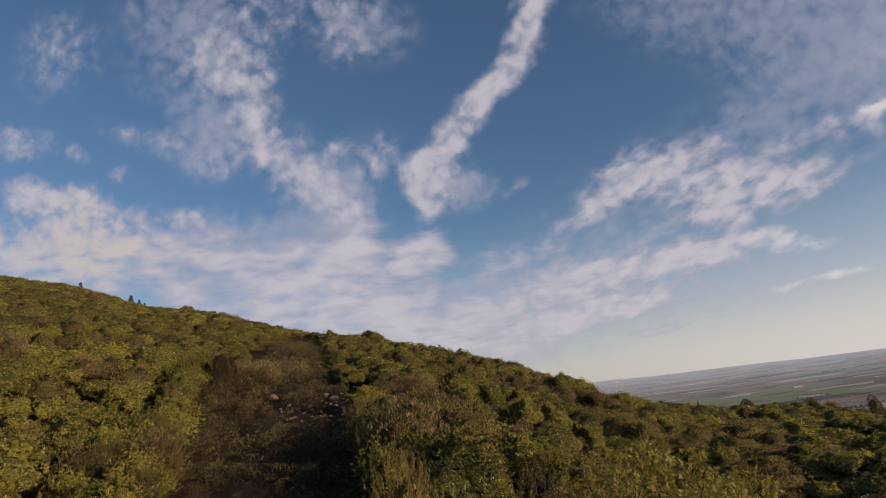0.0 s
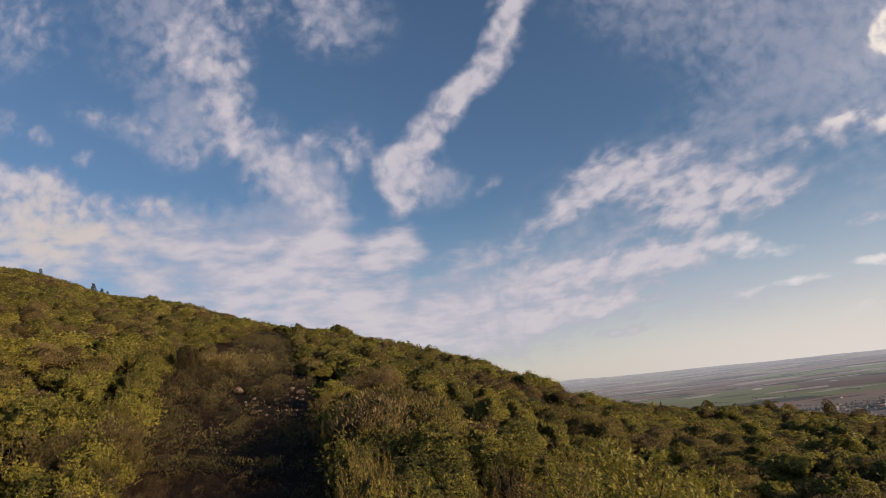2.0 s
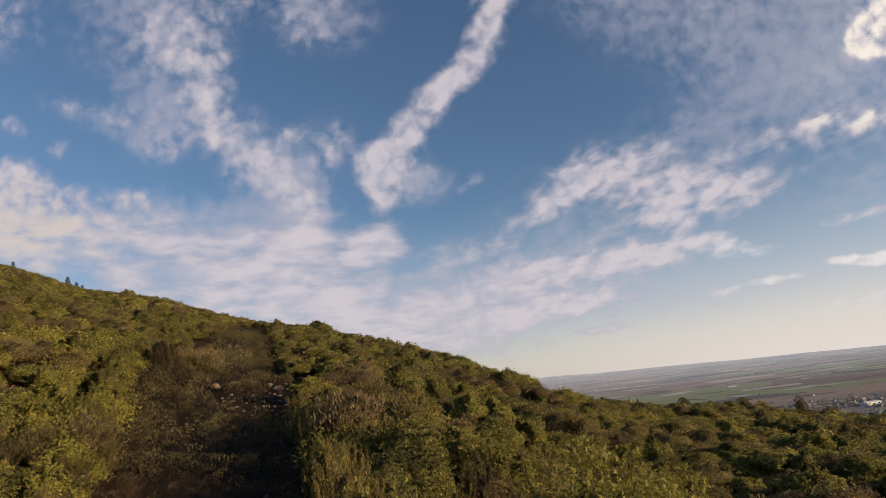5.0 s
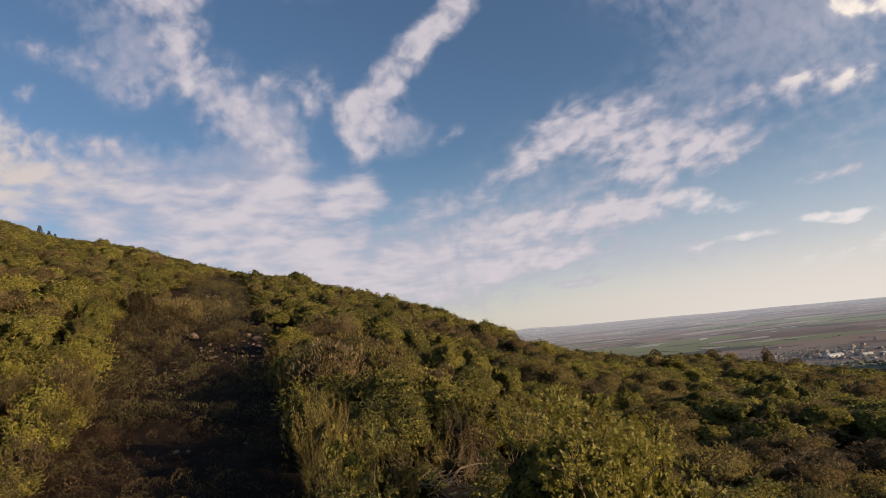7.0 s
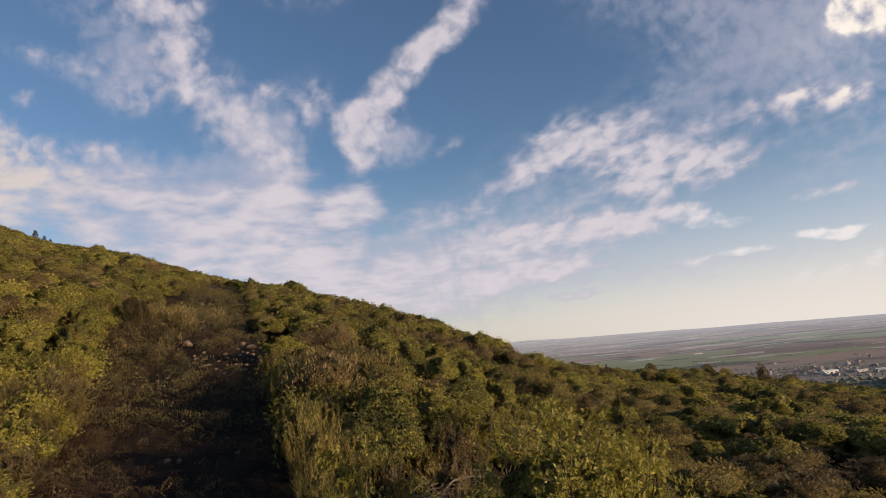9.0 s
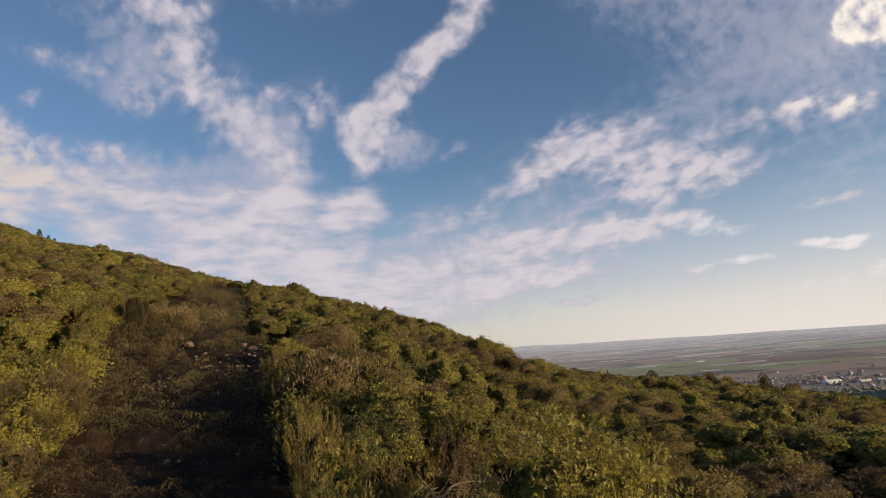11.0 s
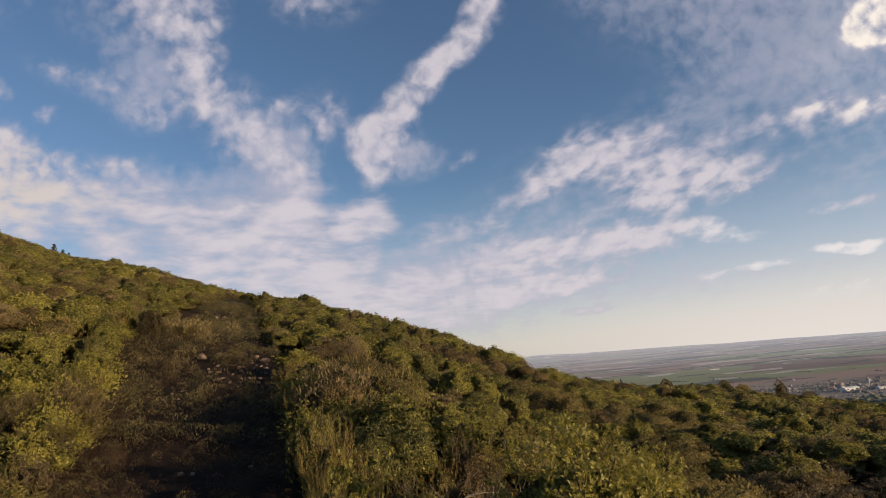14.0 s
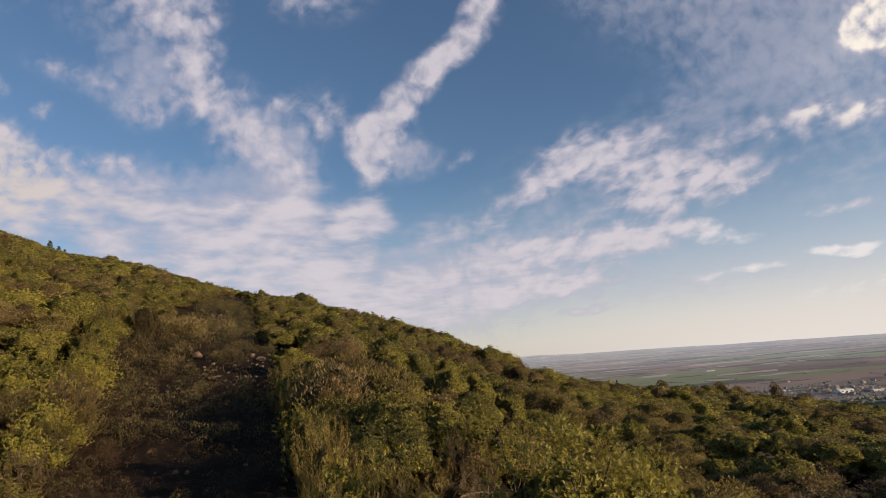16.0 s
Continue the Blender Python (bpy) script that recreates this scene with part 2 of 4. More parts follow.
cloud_shade = W.mix(W.ramp(dense, 0.2, 1.6), (0.36, 0.352, 0.435), (0.585, 0.53, 0.56))
cloud_shade = W.mix(W.math("MULTIPLY", glow.outputs["Fac"], W.ramp(dense, 0.5, 1.3)), cloud_shade, (0.61, 0.52, 0.46))
cloud_shade = W.mix(W.math("MULTIPLY", sunward, W.ramp(dense, 0.7, 1.5)), cloud_shade, (0.92, 0.82, 0.70))
low_bars = W.math("MULTIPLY", W.ramp(cu, 11.5, 13.5), W.ramp(cv, 3.3, 4.2))
cloud_shade = W.mix(low_bars, cloud_shade, (0.72, 0.67, 0.66))
clear = W.vec("MULTIPLY", W.scaled(air.outputs[0], SKY), (1.06, 1.03, 1.07))
mist = W.math("MULTIPLY", W.ramp(height, 0.30, -0.02), W.ramp(toward, -0.8, 0.2, 0.4, 0.97))
clear = W.mix(mist, clear, W.mix(W.ramp(height, 0.16, 0.0), (0.47, 0.505, 0.585), (0.69, 0.63, 0.58)))
sky_colour = W.mix(cover, W.mix(sheet, clear, W.mix(sunward, (0.42, 0.41, 0.485), (0.50, 0.48, 0.535))), cloud_shade)
back = W.node("ShaderNodeBackground")
W.link(sky_colour, back.inputs["Color"])
W.link(back.outputs[0], W.node("ShaderNodeOutputWorld").inputs[0])


# ---- materials ----
def surface(name, rough=0.7, spec=0.3):
    """A node material with a principled shader: its net and the shader."""
    m = bpy.data.materials.new(name)
    m.use_nodes = True
    n = Net(m.node_tree)
    b = n.node("ShaderNodeBsdfPrincipled")
    b.inputs["Roughness"].default_value = rough
    b.inputs["Specular IOR Level"].default_value = spec
    o = n.node("ShaderNodeOutputMaterial")
    n.link(b.outputs[0], o.inputs[0])
    return m, n, b, o


def leafy(name, low, mid, high, single, rough=0.46, glow=0.42, spec=0.4):
    """Foliage: three tones that vary from plant to plant and from leaf to leaf, partly translucent."""
    m, n, b, o = surface(name, rough, spec)
    if single:
        tone = n.node("ShaderNodeObjectInfo").outputs["Random"]
    else:
        at = n.node("ShaderNodeAttribute")
        at.attribute_name = "tone"
        tone = at.outputs["Fac"]
    geo = n.node("ShaderNodeNewGeometry")
    leaf = geo.outputs["Random Per Island"]
    patch = n.noise(geo.outputs["Position"], 0.9, 3.0)
    a = n.mix(n.ramp(n.math("ADD", n.math("MULTIPLY", tone, 0.65), n.math("MULTIPLY", patch, 0.35)), 0.27, 0.73), low, mid)
    c = n.mix(n.ramp(n.math("ADD", n.math("MULTIPLY", leaf, 0.7), n.math("MULTIPLY", tone, 0.4)), 0.45, 1.0), a, high)
    n.link(c, b.inputs["Base Color"])
    t = n.node("ShaderNodeBsdfTranslucent")
    n.link(c, t.inputs["Color"])
    x = n.node("ShaderNodeMixShader")
    x.inputs[0].default_value = glow
    n.link(b.outputs[0], x.inputs[1])
    n.link(t.outputs[0], x.inputs[2])
    n.link(x.outputs[0], o.inputs[0])
    return m


def body(name, low, mid, high, single):
    """Dense foliage under the outer leaves: leaf-sized cells with their own tones and relief."""
    m, n, b, _ = surface(name, 0.95, 0.0)
    if single:
        tone = n.node("ShaderNodeObjectInfo").outputs["Random"]
    else:
        at = n.node("ShaderNodeAttribute")
        at.attribute_name = "tone"
        tone = at.outputs["Fac"]
    p = n.node("ShaderNodeNewGeometry").outputs["Position"]
    bent = n.vec("ADD", p, n.scaled(n.join(n.noise(p, 5.0), n.noise(p, 6.1)), 0.25))
    cells = n.node("ShaderNodeTexVoronoi")
    n.link(bent, cells.inputs["Vector"])
    cells.inputs["Scale"].default_value = 18.0
    pick = n.node("ShaderNodeSeparateColor")
    n.link(cells.outputs["Color"], pick.inputs[0])
    c = n.mix(n.ramp(n.math("ADD", n.math("MULTIPLY", tone, 0.6), n.math("MULTIPLY", pick.outputs[0], 0.4)), 0.25, 0.75), low, mid)
    c = n.mix(n.ramp(pick.outputs[1], 0.75, 0.95), c, high)
    # some cells painted dark, as shaded gaps between leaves
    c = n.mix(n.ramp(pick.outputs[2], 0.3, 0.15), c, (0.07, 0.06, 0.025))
    n.link(c, b.inputs["Base Color"])
    bump = n.node("ShaderNodeBump")
    bump.inputs["Strength"].default_value, bump.inputs["Distance"].default_value = 1.0, 0.12
    n.link(n.math("ADD", n.math("MULTIPLY", cells.outputs["Distance"], -0.6), n.math("MULTIPLY", pick.outputs[1], 0.5)), bump.inputs["Height"])
    n.link(bump.outputs[0], b.inputs["Normal"])
    return m


def leaf_pair(name, *tones, **more):
    return leafy(name, *tones, True, **more), leafy(name + "_mass", *tones, False, **more)


M_BROAD, M_BROAD_S = leaf_pair("broad_leaf", (0.09, 0.087, 0.026), (0.24, 0.212, 0.042), (0.345, 0.298, 0.06))
M_FRESH, M_FRESH_S = leaf_pair("fresh_leaf", (0.17, 0.155, 0.034), (0.315, 0.275, 0.048), (0.43, 0.37, 0.07))
M_HEATH, M_HEATH_S = leaf_pair("heather_needles", (0.125, 0.10, 0.030), (0.245, 0.187, 0.052), (0.355, 0.26, 0.076), rough=0.75)
M_BROWN, M_BROWN_S = leaf_pair("withered_needles", (0.11, 0.078, 0.038), (0.185, 0.132, 0.062), (0.25, 0.18, 0.088), rough=0.85, glow=0.15)

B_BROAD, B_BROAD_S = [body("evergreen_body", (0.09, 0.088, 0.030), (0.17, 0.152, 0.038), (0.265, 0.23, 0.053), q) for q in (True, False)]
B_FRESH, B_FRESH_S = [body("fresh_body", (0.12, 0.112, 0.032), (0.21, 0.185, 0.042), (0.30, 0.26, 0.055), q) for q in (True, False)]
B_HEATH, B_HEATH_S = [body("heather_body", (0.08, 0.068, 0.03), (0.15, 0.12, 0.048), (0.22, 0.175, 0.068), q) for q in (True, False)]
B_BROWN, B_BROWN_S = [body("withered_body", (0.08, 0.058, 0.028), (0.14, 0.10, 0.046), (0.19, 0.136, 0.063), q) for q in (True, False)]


def twiggy(name, a, b, scale=30.0):
    m, n, s, _ = surface(name, 0.9, 0.15)
    p = n.node("ShaderNodeNewGeometry").outputs["Position"]
    n.link(n.mix(n.ramp(n.noise(p, scale, 5.0), 0.3, 0.7), a, b), s.inputs["Base Color"])
    bump = n.node("ShaderNodeBump")
    bump.inputs["Strength"].default_value, bump.inputs["Distance"].default_value = 0.6, 0.01
    n.link(n.noise(p, scale * 3, 4.0), bump.inputs["Height"])
    n.link(bump.outputs[0], s.inputs["Normal"])
    return m


M_STEM = twiggy("grey_brown_bark", (0.06, 0.045, 0.032), (0.16, 0.12, 0.085))
# dark twigs; under the crowns the colour also holds painted shade
M_CORE = twiggy("dark_twigs_and_shade", (0.042, 0.034, 0.015), (0.092, 0.072, 0.032), 14.0)
M_DEAD = twiggy("bleached_dead_wood", (0.15, 0.115, 0.075), (0.32, 0.26, 0.18), 22.0)
M_STONE = twiggy("pale_limestone", (0.11, 0.075, 0.055), (0.23, 0.165, 0.125), 9.0)


def farmland(n, flat, height):
    """Colours of fields, fallows, copses and tracks, with haze lightened into them; the country draws together towards
    the horizon, as a far plain does.
    """
    wide = n.scaled(flat, n.math("DIVIDE", 145.0, n.math("MAXIMUM", n.math("MULTIPLY", height, -1.0), 26.0)))
    bent = n.vec("ADD", wide, n.scaled(n.join(n.noise(wide, 0.0016), n.noise(wide, 0.0019)), 500.0))

    def fields(long, deep, turn):
        """Random tones, one to a field of that size in metres."""
        turned = n.node("ShaderNodeMapping")
        turned.inputs["Rotation"].default_value = (0, 0, radians(turn))
        turned.inputs["Scale"].default_value = (1 / long, 1 / deep, 1)
        n.link(bent, turned.inputs[0])
        cells = n.node("ShaderNodeTexVoronoi")
        n.link(turned.outputs[0], cells.inputs["Vector"])
        cells.inputs["Scale"].default_value = 1.0
        pick = n.node("ShaderNodeSeparateColor")
        n.link(cells.outputs["Color"], pick.inputs[0])
        return pick.outputs

    large, small = fields(700.0, 420.0, 20), fields(210.0, 120.0, 26)
    c = n.mix(n.ramp(large[0], 0.3, 0.6), (0.27, 0.21, 0.18), (0.38, 0.285, 0.23))
    c = n.mix(n.math("MULTIPLY", n.ramp(small[0], 0.4, 0.6), 0.5), c, (0.31, 0.275, 0.225))
    c = n.mix(n.ramp(large[2], 0.8, 0.83), c, (0.31, 0.325, 0.20))
    c = n.mix(n.ramp(small[1], 0.9, 0.92), c, (0.52, 0.46, 0.40))
    copse = n.ramp(n.noise(n.vec("MULTIPLY", wide, (0.45, 1.0, 1.0)), 0.0026, 6.0, 0.64), 0.53, 0.57)
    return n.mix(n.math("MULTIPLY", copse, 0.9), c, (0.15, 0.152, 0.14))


def soil():
    """Hill soil under the bushes, and the farmland where the land is low and flat."""
    m, n, b, _ = surface("soil_and_fields", 0.95, 0.1)
    p = n.node("ShaderNodeNewGeometry").outputs["Position"]
    s = n.node("ShaderNodeSeparateXYZ")
    n.link(p, s.inputs[0])
    flat = n.join(s.outputs[0], s.outputs[1])
    # brown earth taken down to near black, with the strip's deep shade in it
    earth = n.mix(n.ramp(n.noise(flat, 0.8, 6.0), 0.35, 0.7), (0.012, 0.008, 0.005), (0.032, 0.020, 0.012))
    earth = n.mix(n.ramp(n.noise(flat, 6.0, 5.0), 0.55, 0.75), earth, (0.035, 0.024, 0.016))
    crop = farmland(n, flat, s.outputs[2])
    wood = n.ramp(n.noise(flat, 0.05, 4.0), 0.3, 0.7)
    # foothill tones, paled and greyed to carry the haze
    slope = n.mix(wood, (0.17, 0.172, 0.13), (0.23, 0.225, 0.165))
    near = n.ramp(n.vec("LENGTH", flat), 1150.0, 1000.0)
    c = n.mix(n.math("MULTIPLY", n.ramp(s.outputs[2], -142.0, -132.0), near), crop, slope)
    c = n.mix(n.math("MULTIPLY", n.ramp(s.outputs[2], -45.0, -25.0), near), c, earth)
    n.link(c, b.inputs["Base Color"])
    bump = n.node("ShaderNodeBump")
    bump.inputs["Strength"].default_value, bump.inputs["Distance"].default_value = 0.7, 0.05
    n.link(n.noise(flat, 9.0, 6.0), bump.inputs["Height"])
    n.link(bump.outputs[0], b.inputs["Normal"])
    return m


M_SOIL = soil()

# ---- the lie of the land ----
rng = np.random.default_rng(7)
PLAIN = -145.0
# skyline of the bush tops by bearing: bearing, elevation in degrees, distance
SKYLINE = [(-180, 6, 90), (-120, 13, 150), (-80, 15, 200), (-50, 15.2, 240), (-36, 12.8, 240), (-32, 11.1, 210), (-28, 10.6, 180), (-24, 9.4, 150), (-20, 8.1, 120), (-15, 7.05, 105), (-10, 5.75, 95), (-5, 4.1, 88), (0, 2.1, 80), (3, 0.9, 74), (6.5, -0.8, 70), (9.8, -2.2, 74), (14.5, -3.2, 92), (19, -3.5, 105), (23.4, -4.2, 112), (27.4, -4.8, 114), (31, -5.5, 112), (36, -6.4, 108), (50, -9, 95), (90, -14, 80), (130, -9, 80), (180, 6, 90)]
BUSH = 1.5
_b = np.linspace(-180, 180, 1441)
_k = np.exp(-0.5 * (np.arange(-12, 13) / 5.0) ** 2)
_k /= _k.sum()
_e = np.convolve(np.pad(np.interp(_b, [s[0] for s in SKYLINE], [s[1] for s in SKYLINE]), 12, "wrap"), _k, "valid")
_d = np.convolve(np.pad(np.interp(_b, [s[0] for s in SKYLINE], [s[2] for s in SKYLINE]), 12, "wrap"), _k, "valid")


def swell(x, y, size, seed):
    """Smooth undulation between -1 and 1, made of a few crossed waves."""
    r = np.random.default_rng(seed)
    z = np.zeros_like(x)
    for _ in range(7):
        a, f, p = r.uniform(0, 6.28), r.uniform(0.6, 1.7) / size * 6.28, r.uniform(0, 6.28)
        z = z + np.sin(f * (x * np.cos(a) + y * np.sin(a)) + p)
    return z / 4.2


def land(x, y):
    """Height of the ground; the eye is at height 0."""
    x, y = np.asarray(x, float), np.asarray(y, float)
    r = np.hypot(x, y) + 1e-6
    b = np.degrees(np.arctan2(x, y))
    even = np.clip((30 - r) / 15, 0, 1) * np.clip((b + 52) / 14, 0, 1) * np.clip((-8 - b) / 8, 0, 1)
    b = b + even * np.clip(-16 - b, -8, 30) * 0.9                    # the foot of the strip lies level across
    e, d = np.interp(b, _b, np.tan(np.radians(_e))), np.interp(b, _b, _d)
    z = -EYE + r * (e - BUSH / d + 2 * EYE / d) - EYE * r * r / d ** 2
    z = z - np.where(r > d, (r - d) ** 2 * 0.55 / d, 0)
    z = z + np.clip((r - 6) / 30, 0, 1) * 0.35 * swell(x, y, 14, 3) * np.clip((220 - r) / 100, 0, 1)
    z = z + 0.75 * swell(x, y, 34, 17) * np.clip((r - 14) / 12, 0, 1) * np.clip((0.86 * d - r) / 18, 0, 1) * np.clip((b + 14) / 10, 0, 1)
    rise = np.clip((r - 2300) / 2500, 0, 1)
    low = PLAIN + (104 + np.interp(b, [0, 8, 16, 26, 40], [34, 32, 12, -6, -26])) * rise ** 1.5 + 5 * rise * swell(x, y, 900, 5)
    knolls = np.zeros_like(x)
    for bear, dist, tall, wide in ((32.5, 860, 66, 110), (38, 800, 70, 120), (47, 700, 74, 150), (60, 620, 70, 160), (25, 900, 22, 110)):
        cx, cy = dist * math.sin(radians(bear)), dist * math.cos(radians(bear))
        knolls = np.maximum(knolls, tall * np.exp(-((x - cx) ** 2 + (y - cy) ** 2) / (2 * wide ** 2)))
    low = low + knolls + np.clip(knolls / 30, 0, 1) * 4 * swell(x, y, 120, 6)
    t = (z - low) / 6.0
    return low + 6.0 * np.where(t > 30, t, np.log1p(np.exp(np.clip(t, -40, 30))))


# the cleared strip: plan points and half widths
STRIP = [(-2.2, -14.0, 1.6), (-3.4, 6.0, 1.9), (-5.4, 12.5, 2.05), (-7.8, 19.0, 2.4), (-11.3, 28.0, 3.0), (-13.2, 35.0, 2.4), (-15.6, 44.0, 2.0), (-20.0, 58.0, 1.7), (-28.0, 82.0, 1.5), (-35.0, 104.0, 1.2)]


def off_strip(x, y):
    """Distance from the edge of the cleared strip (negative inside it)."""
    x, y = np.asarray(x, float), np.asarray(y, float)
    best = np.full(x.shape, 1e9)
    for (x0, y0, w0), (x1, y1, w1) in zip(STRIP, STRIP[1:]):
        dx, dy = x1 - x0, y1 - y0
        t = np.clip(((x - x0) * dx + (y - y0) * dy) / (dx * dx + dy * dy), 0, 1)
        best = np.minimum(best, np.hypot(x - x0 - t * dx, y - y0 - t * dy) - (w0 + t * (w1 - w0)))
    return best


def mesh_from(name, verts, faces, mats, slot=None, smooth=False, tone=None):
    """A mesh from arrays of corners and of triangles or quads."""
    me = bpy.data.meshes.new(name)
    v = np.asarray(verts, np.float32)
    f = np.asarray(faces, np.int32)
    me.vertices.add(len(v))
    me.vertices.foreach_set("co", v.ravel())
    k = f.shape[1]
    me.loops.add(f.size)
    me.loops.foreach_set("vertex_index", f.ravel())
    me.polygons.add(len(f))
    me.polygons.foreach_set("loop_start", np.arange(0, f.size, k, dtype=np.int32))
    if slot is not None:
        me.polygons.foreach_set("material_index", np.asarray(slot, np.int32))
    me.polygons.foreach_set("use_smooth", np.full(len(f), smooth) if isinstance(smooth, bool) else smooth)
    for m in mats:
        me.materials.append(m)
    if tone is not None:
        me.attributes.new("tone", "FLOAT", "POINT").data.foreach_set("value", np.asarray(tone, np.float32))
    me.update(calc_edges=True)
    return me


def ground_sheet():
    rings = np.concatenate([np.linspace(0.02, 60, 100), np.geomspace(60.6, 4900, 110)])
    turns = np.radians(np.concatenate([np.linspace(-50, 50, 240), np.linspace(50.5, 309.5, 60)]))
    a, r = np.meshgrid(turns, rings)
    x, y = r * np.sin(a) + 0.4, r * np.cos(a) - 3.0
    z = land(x, y)
    inner = np.clip((70 - r) / 30, 0, 1)
    z = z + inner * (0.05 * swell(x, y, 1.3, 11) + 0.03 * swell(x, y, 0.5, 12))
    n, m = a.shape
    i, j = np.meshgrid(np.arange(n - 1), np.arange(m), indexing="ij")
    k = (j + 1) % m
    f = np.stack([i * m + j, i * m + k, (i + 1) * m + k, (i + 1) * m + j], -1).reshape(-1, 4)
    ob = new("ground", mesh_from("ground", np.stack([x, y, z], -1).reshape(-1, 3), f, [M_SOIL], smooth=True))
    return tagged(ob, "bushy hillside soil falling to a wide plain of brown fields", "ground", kind="structure")


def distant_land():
    """The far plain, which goes on to the horizon; its haze is put in as a glow."""
    m, n, b, _ = surface("hazed_distant_country", 1.0, 0.0)
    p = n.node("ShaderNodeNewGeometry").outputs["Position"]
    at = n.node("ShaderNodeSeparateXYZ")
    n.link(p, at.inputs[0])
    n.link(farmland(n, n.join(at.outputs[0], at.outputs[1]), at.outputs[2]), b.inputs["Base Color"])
    # bluish emission grows with distance and stands in for aerial haze
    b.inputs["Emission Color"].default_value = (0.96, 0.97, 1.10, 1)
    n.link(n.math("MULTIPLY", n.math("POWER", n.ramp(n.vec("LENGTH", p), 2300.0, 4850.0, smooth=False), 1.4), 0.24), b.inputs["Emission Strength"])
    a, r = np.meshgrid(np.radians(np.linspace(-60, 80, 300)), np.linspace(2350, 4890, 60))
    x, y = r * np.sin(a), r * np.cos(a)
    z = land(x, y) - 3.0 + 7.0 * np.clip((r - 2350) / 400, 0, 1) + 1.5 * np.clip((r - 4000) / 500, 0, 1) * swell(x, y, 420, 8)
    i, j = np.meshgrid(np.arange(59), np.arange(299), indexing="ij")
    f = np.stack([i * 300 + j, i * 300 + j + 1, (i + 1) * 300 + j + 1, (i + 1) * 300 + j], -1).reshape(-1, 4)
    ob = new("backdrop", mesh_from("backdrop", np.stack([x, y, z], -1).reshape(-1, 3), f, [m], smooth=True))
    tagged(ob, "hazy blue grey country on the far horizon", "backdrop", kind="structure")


ground_sheet()
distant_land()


# ---- plants ----
def unit(v):
    return v / (np.linalg.norm(v, axis=-1, keepdims=True) + 1e-9)


def leaves(base, axis, length, width, r, fold=0.25, face=None, broad=False):
    """Folded pointed leaves, two to four triangles each; face is the way their upper sides look."""
    n = len(base)
    if face is None:
        face = unit(r.normal(size=(n, 3)))
    side = unit(np.cross(axis, face))
    up = np.cross(side, axis)
    L = (np.asarray(length) * r.uniform(0.7, 1.25, n))[:, None]
    w = L * width * 0.5
    if not broad:
        mid = base + axis * L * 0.5 + up * L * fold * 0.3
        v = np.stack([base, mid + side * w, base + axis * L, mid - side * w], 1).reshape(-1, 3)
        i = np.arange(n)[:, None] * 4
        return v, np.concatenate([i + [0, 1, 2], i + [0, 2, 3]])
    a, b = base + axis * L * 0.35 + up * L * fold * 0.3, base + axis * L * 0.75 + up * L * fold * 0.3
    v = np.stack([base, a + side * w, b + side * w * 0.85, base + axis * L, b - side * w * 0.85, a - side * w], 1).reshape(-1, 3)
    i = np.arange(n)[:, None] * 6
    return v, np.concatenate([i + [0, 1, 2], i + [0, 2, 3], i + [0, 3, 4], i + [0, 4, 5]])


def sprigs(base, axis, length, width, r, face):
    """Small three-cornered tufts of leaves for bushes far off."""
    side = unit(np.cross(axis, face))
    L = (np.asarray(length) * r.uniform(0.6, 1.3, len(base)))[:, None]
    w = L * width * 0.5
    v = np.stack([base - side * w, base + side * w, base + axis * L], 1).reshape(-1, 3)
    return v, np.arange(len(base) * 3).reshape(-1, 3)


BALLS = {}


def ball(level=1):
    """Corners and triangles of a round body of radius 1."""
    if level not in BALLS:
        bm = bmesh.new()
        bmesh.ops.create_icosphere(bm, subdivisions=level, radius=1)
        BALLS[level] = np.array([v.co[:] for v in bm.verts]), np.array([[v.index for v in f.verts] for f in bm.faces])
        bm.free()
    return BALLS[level]


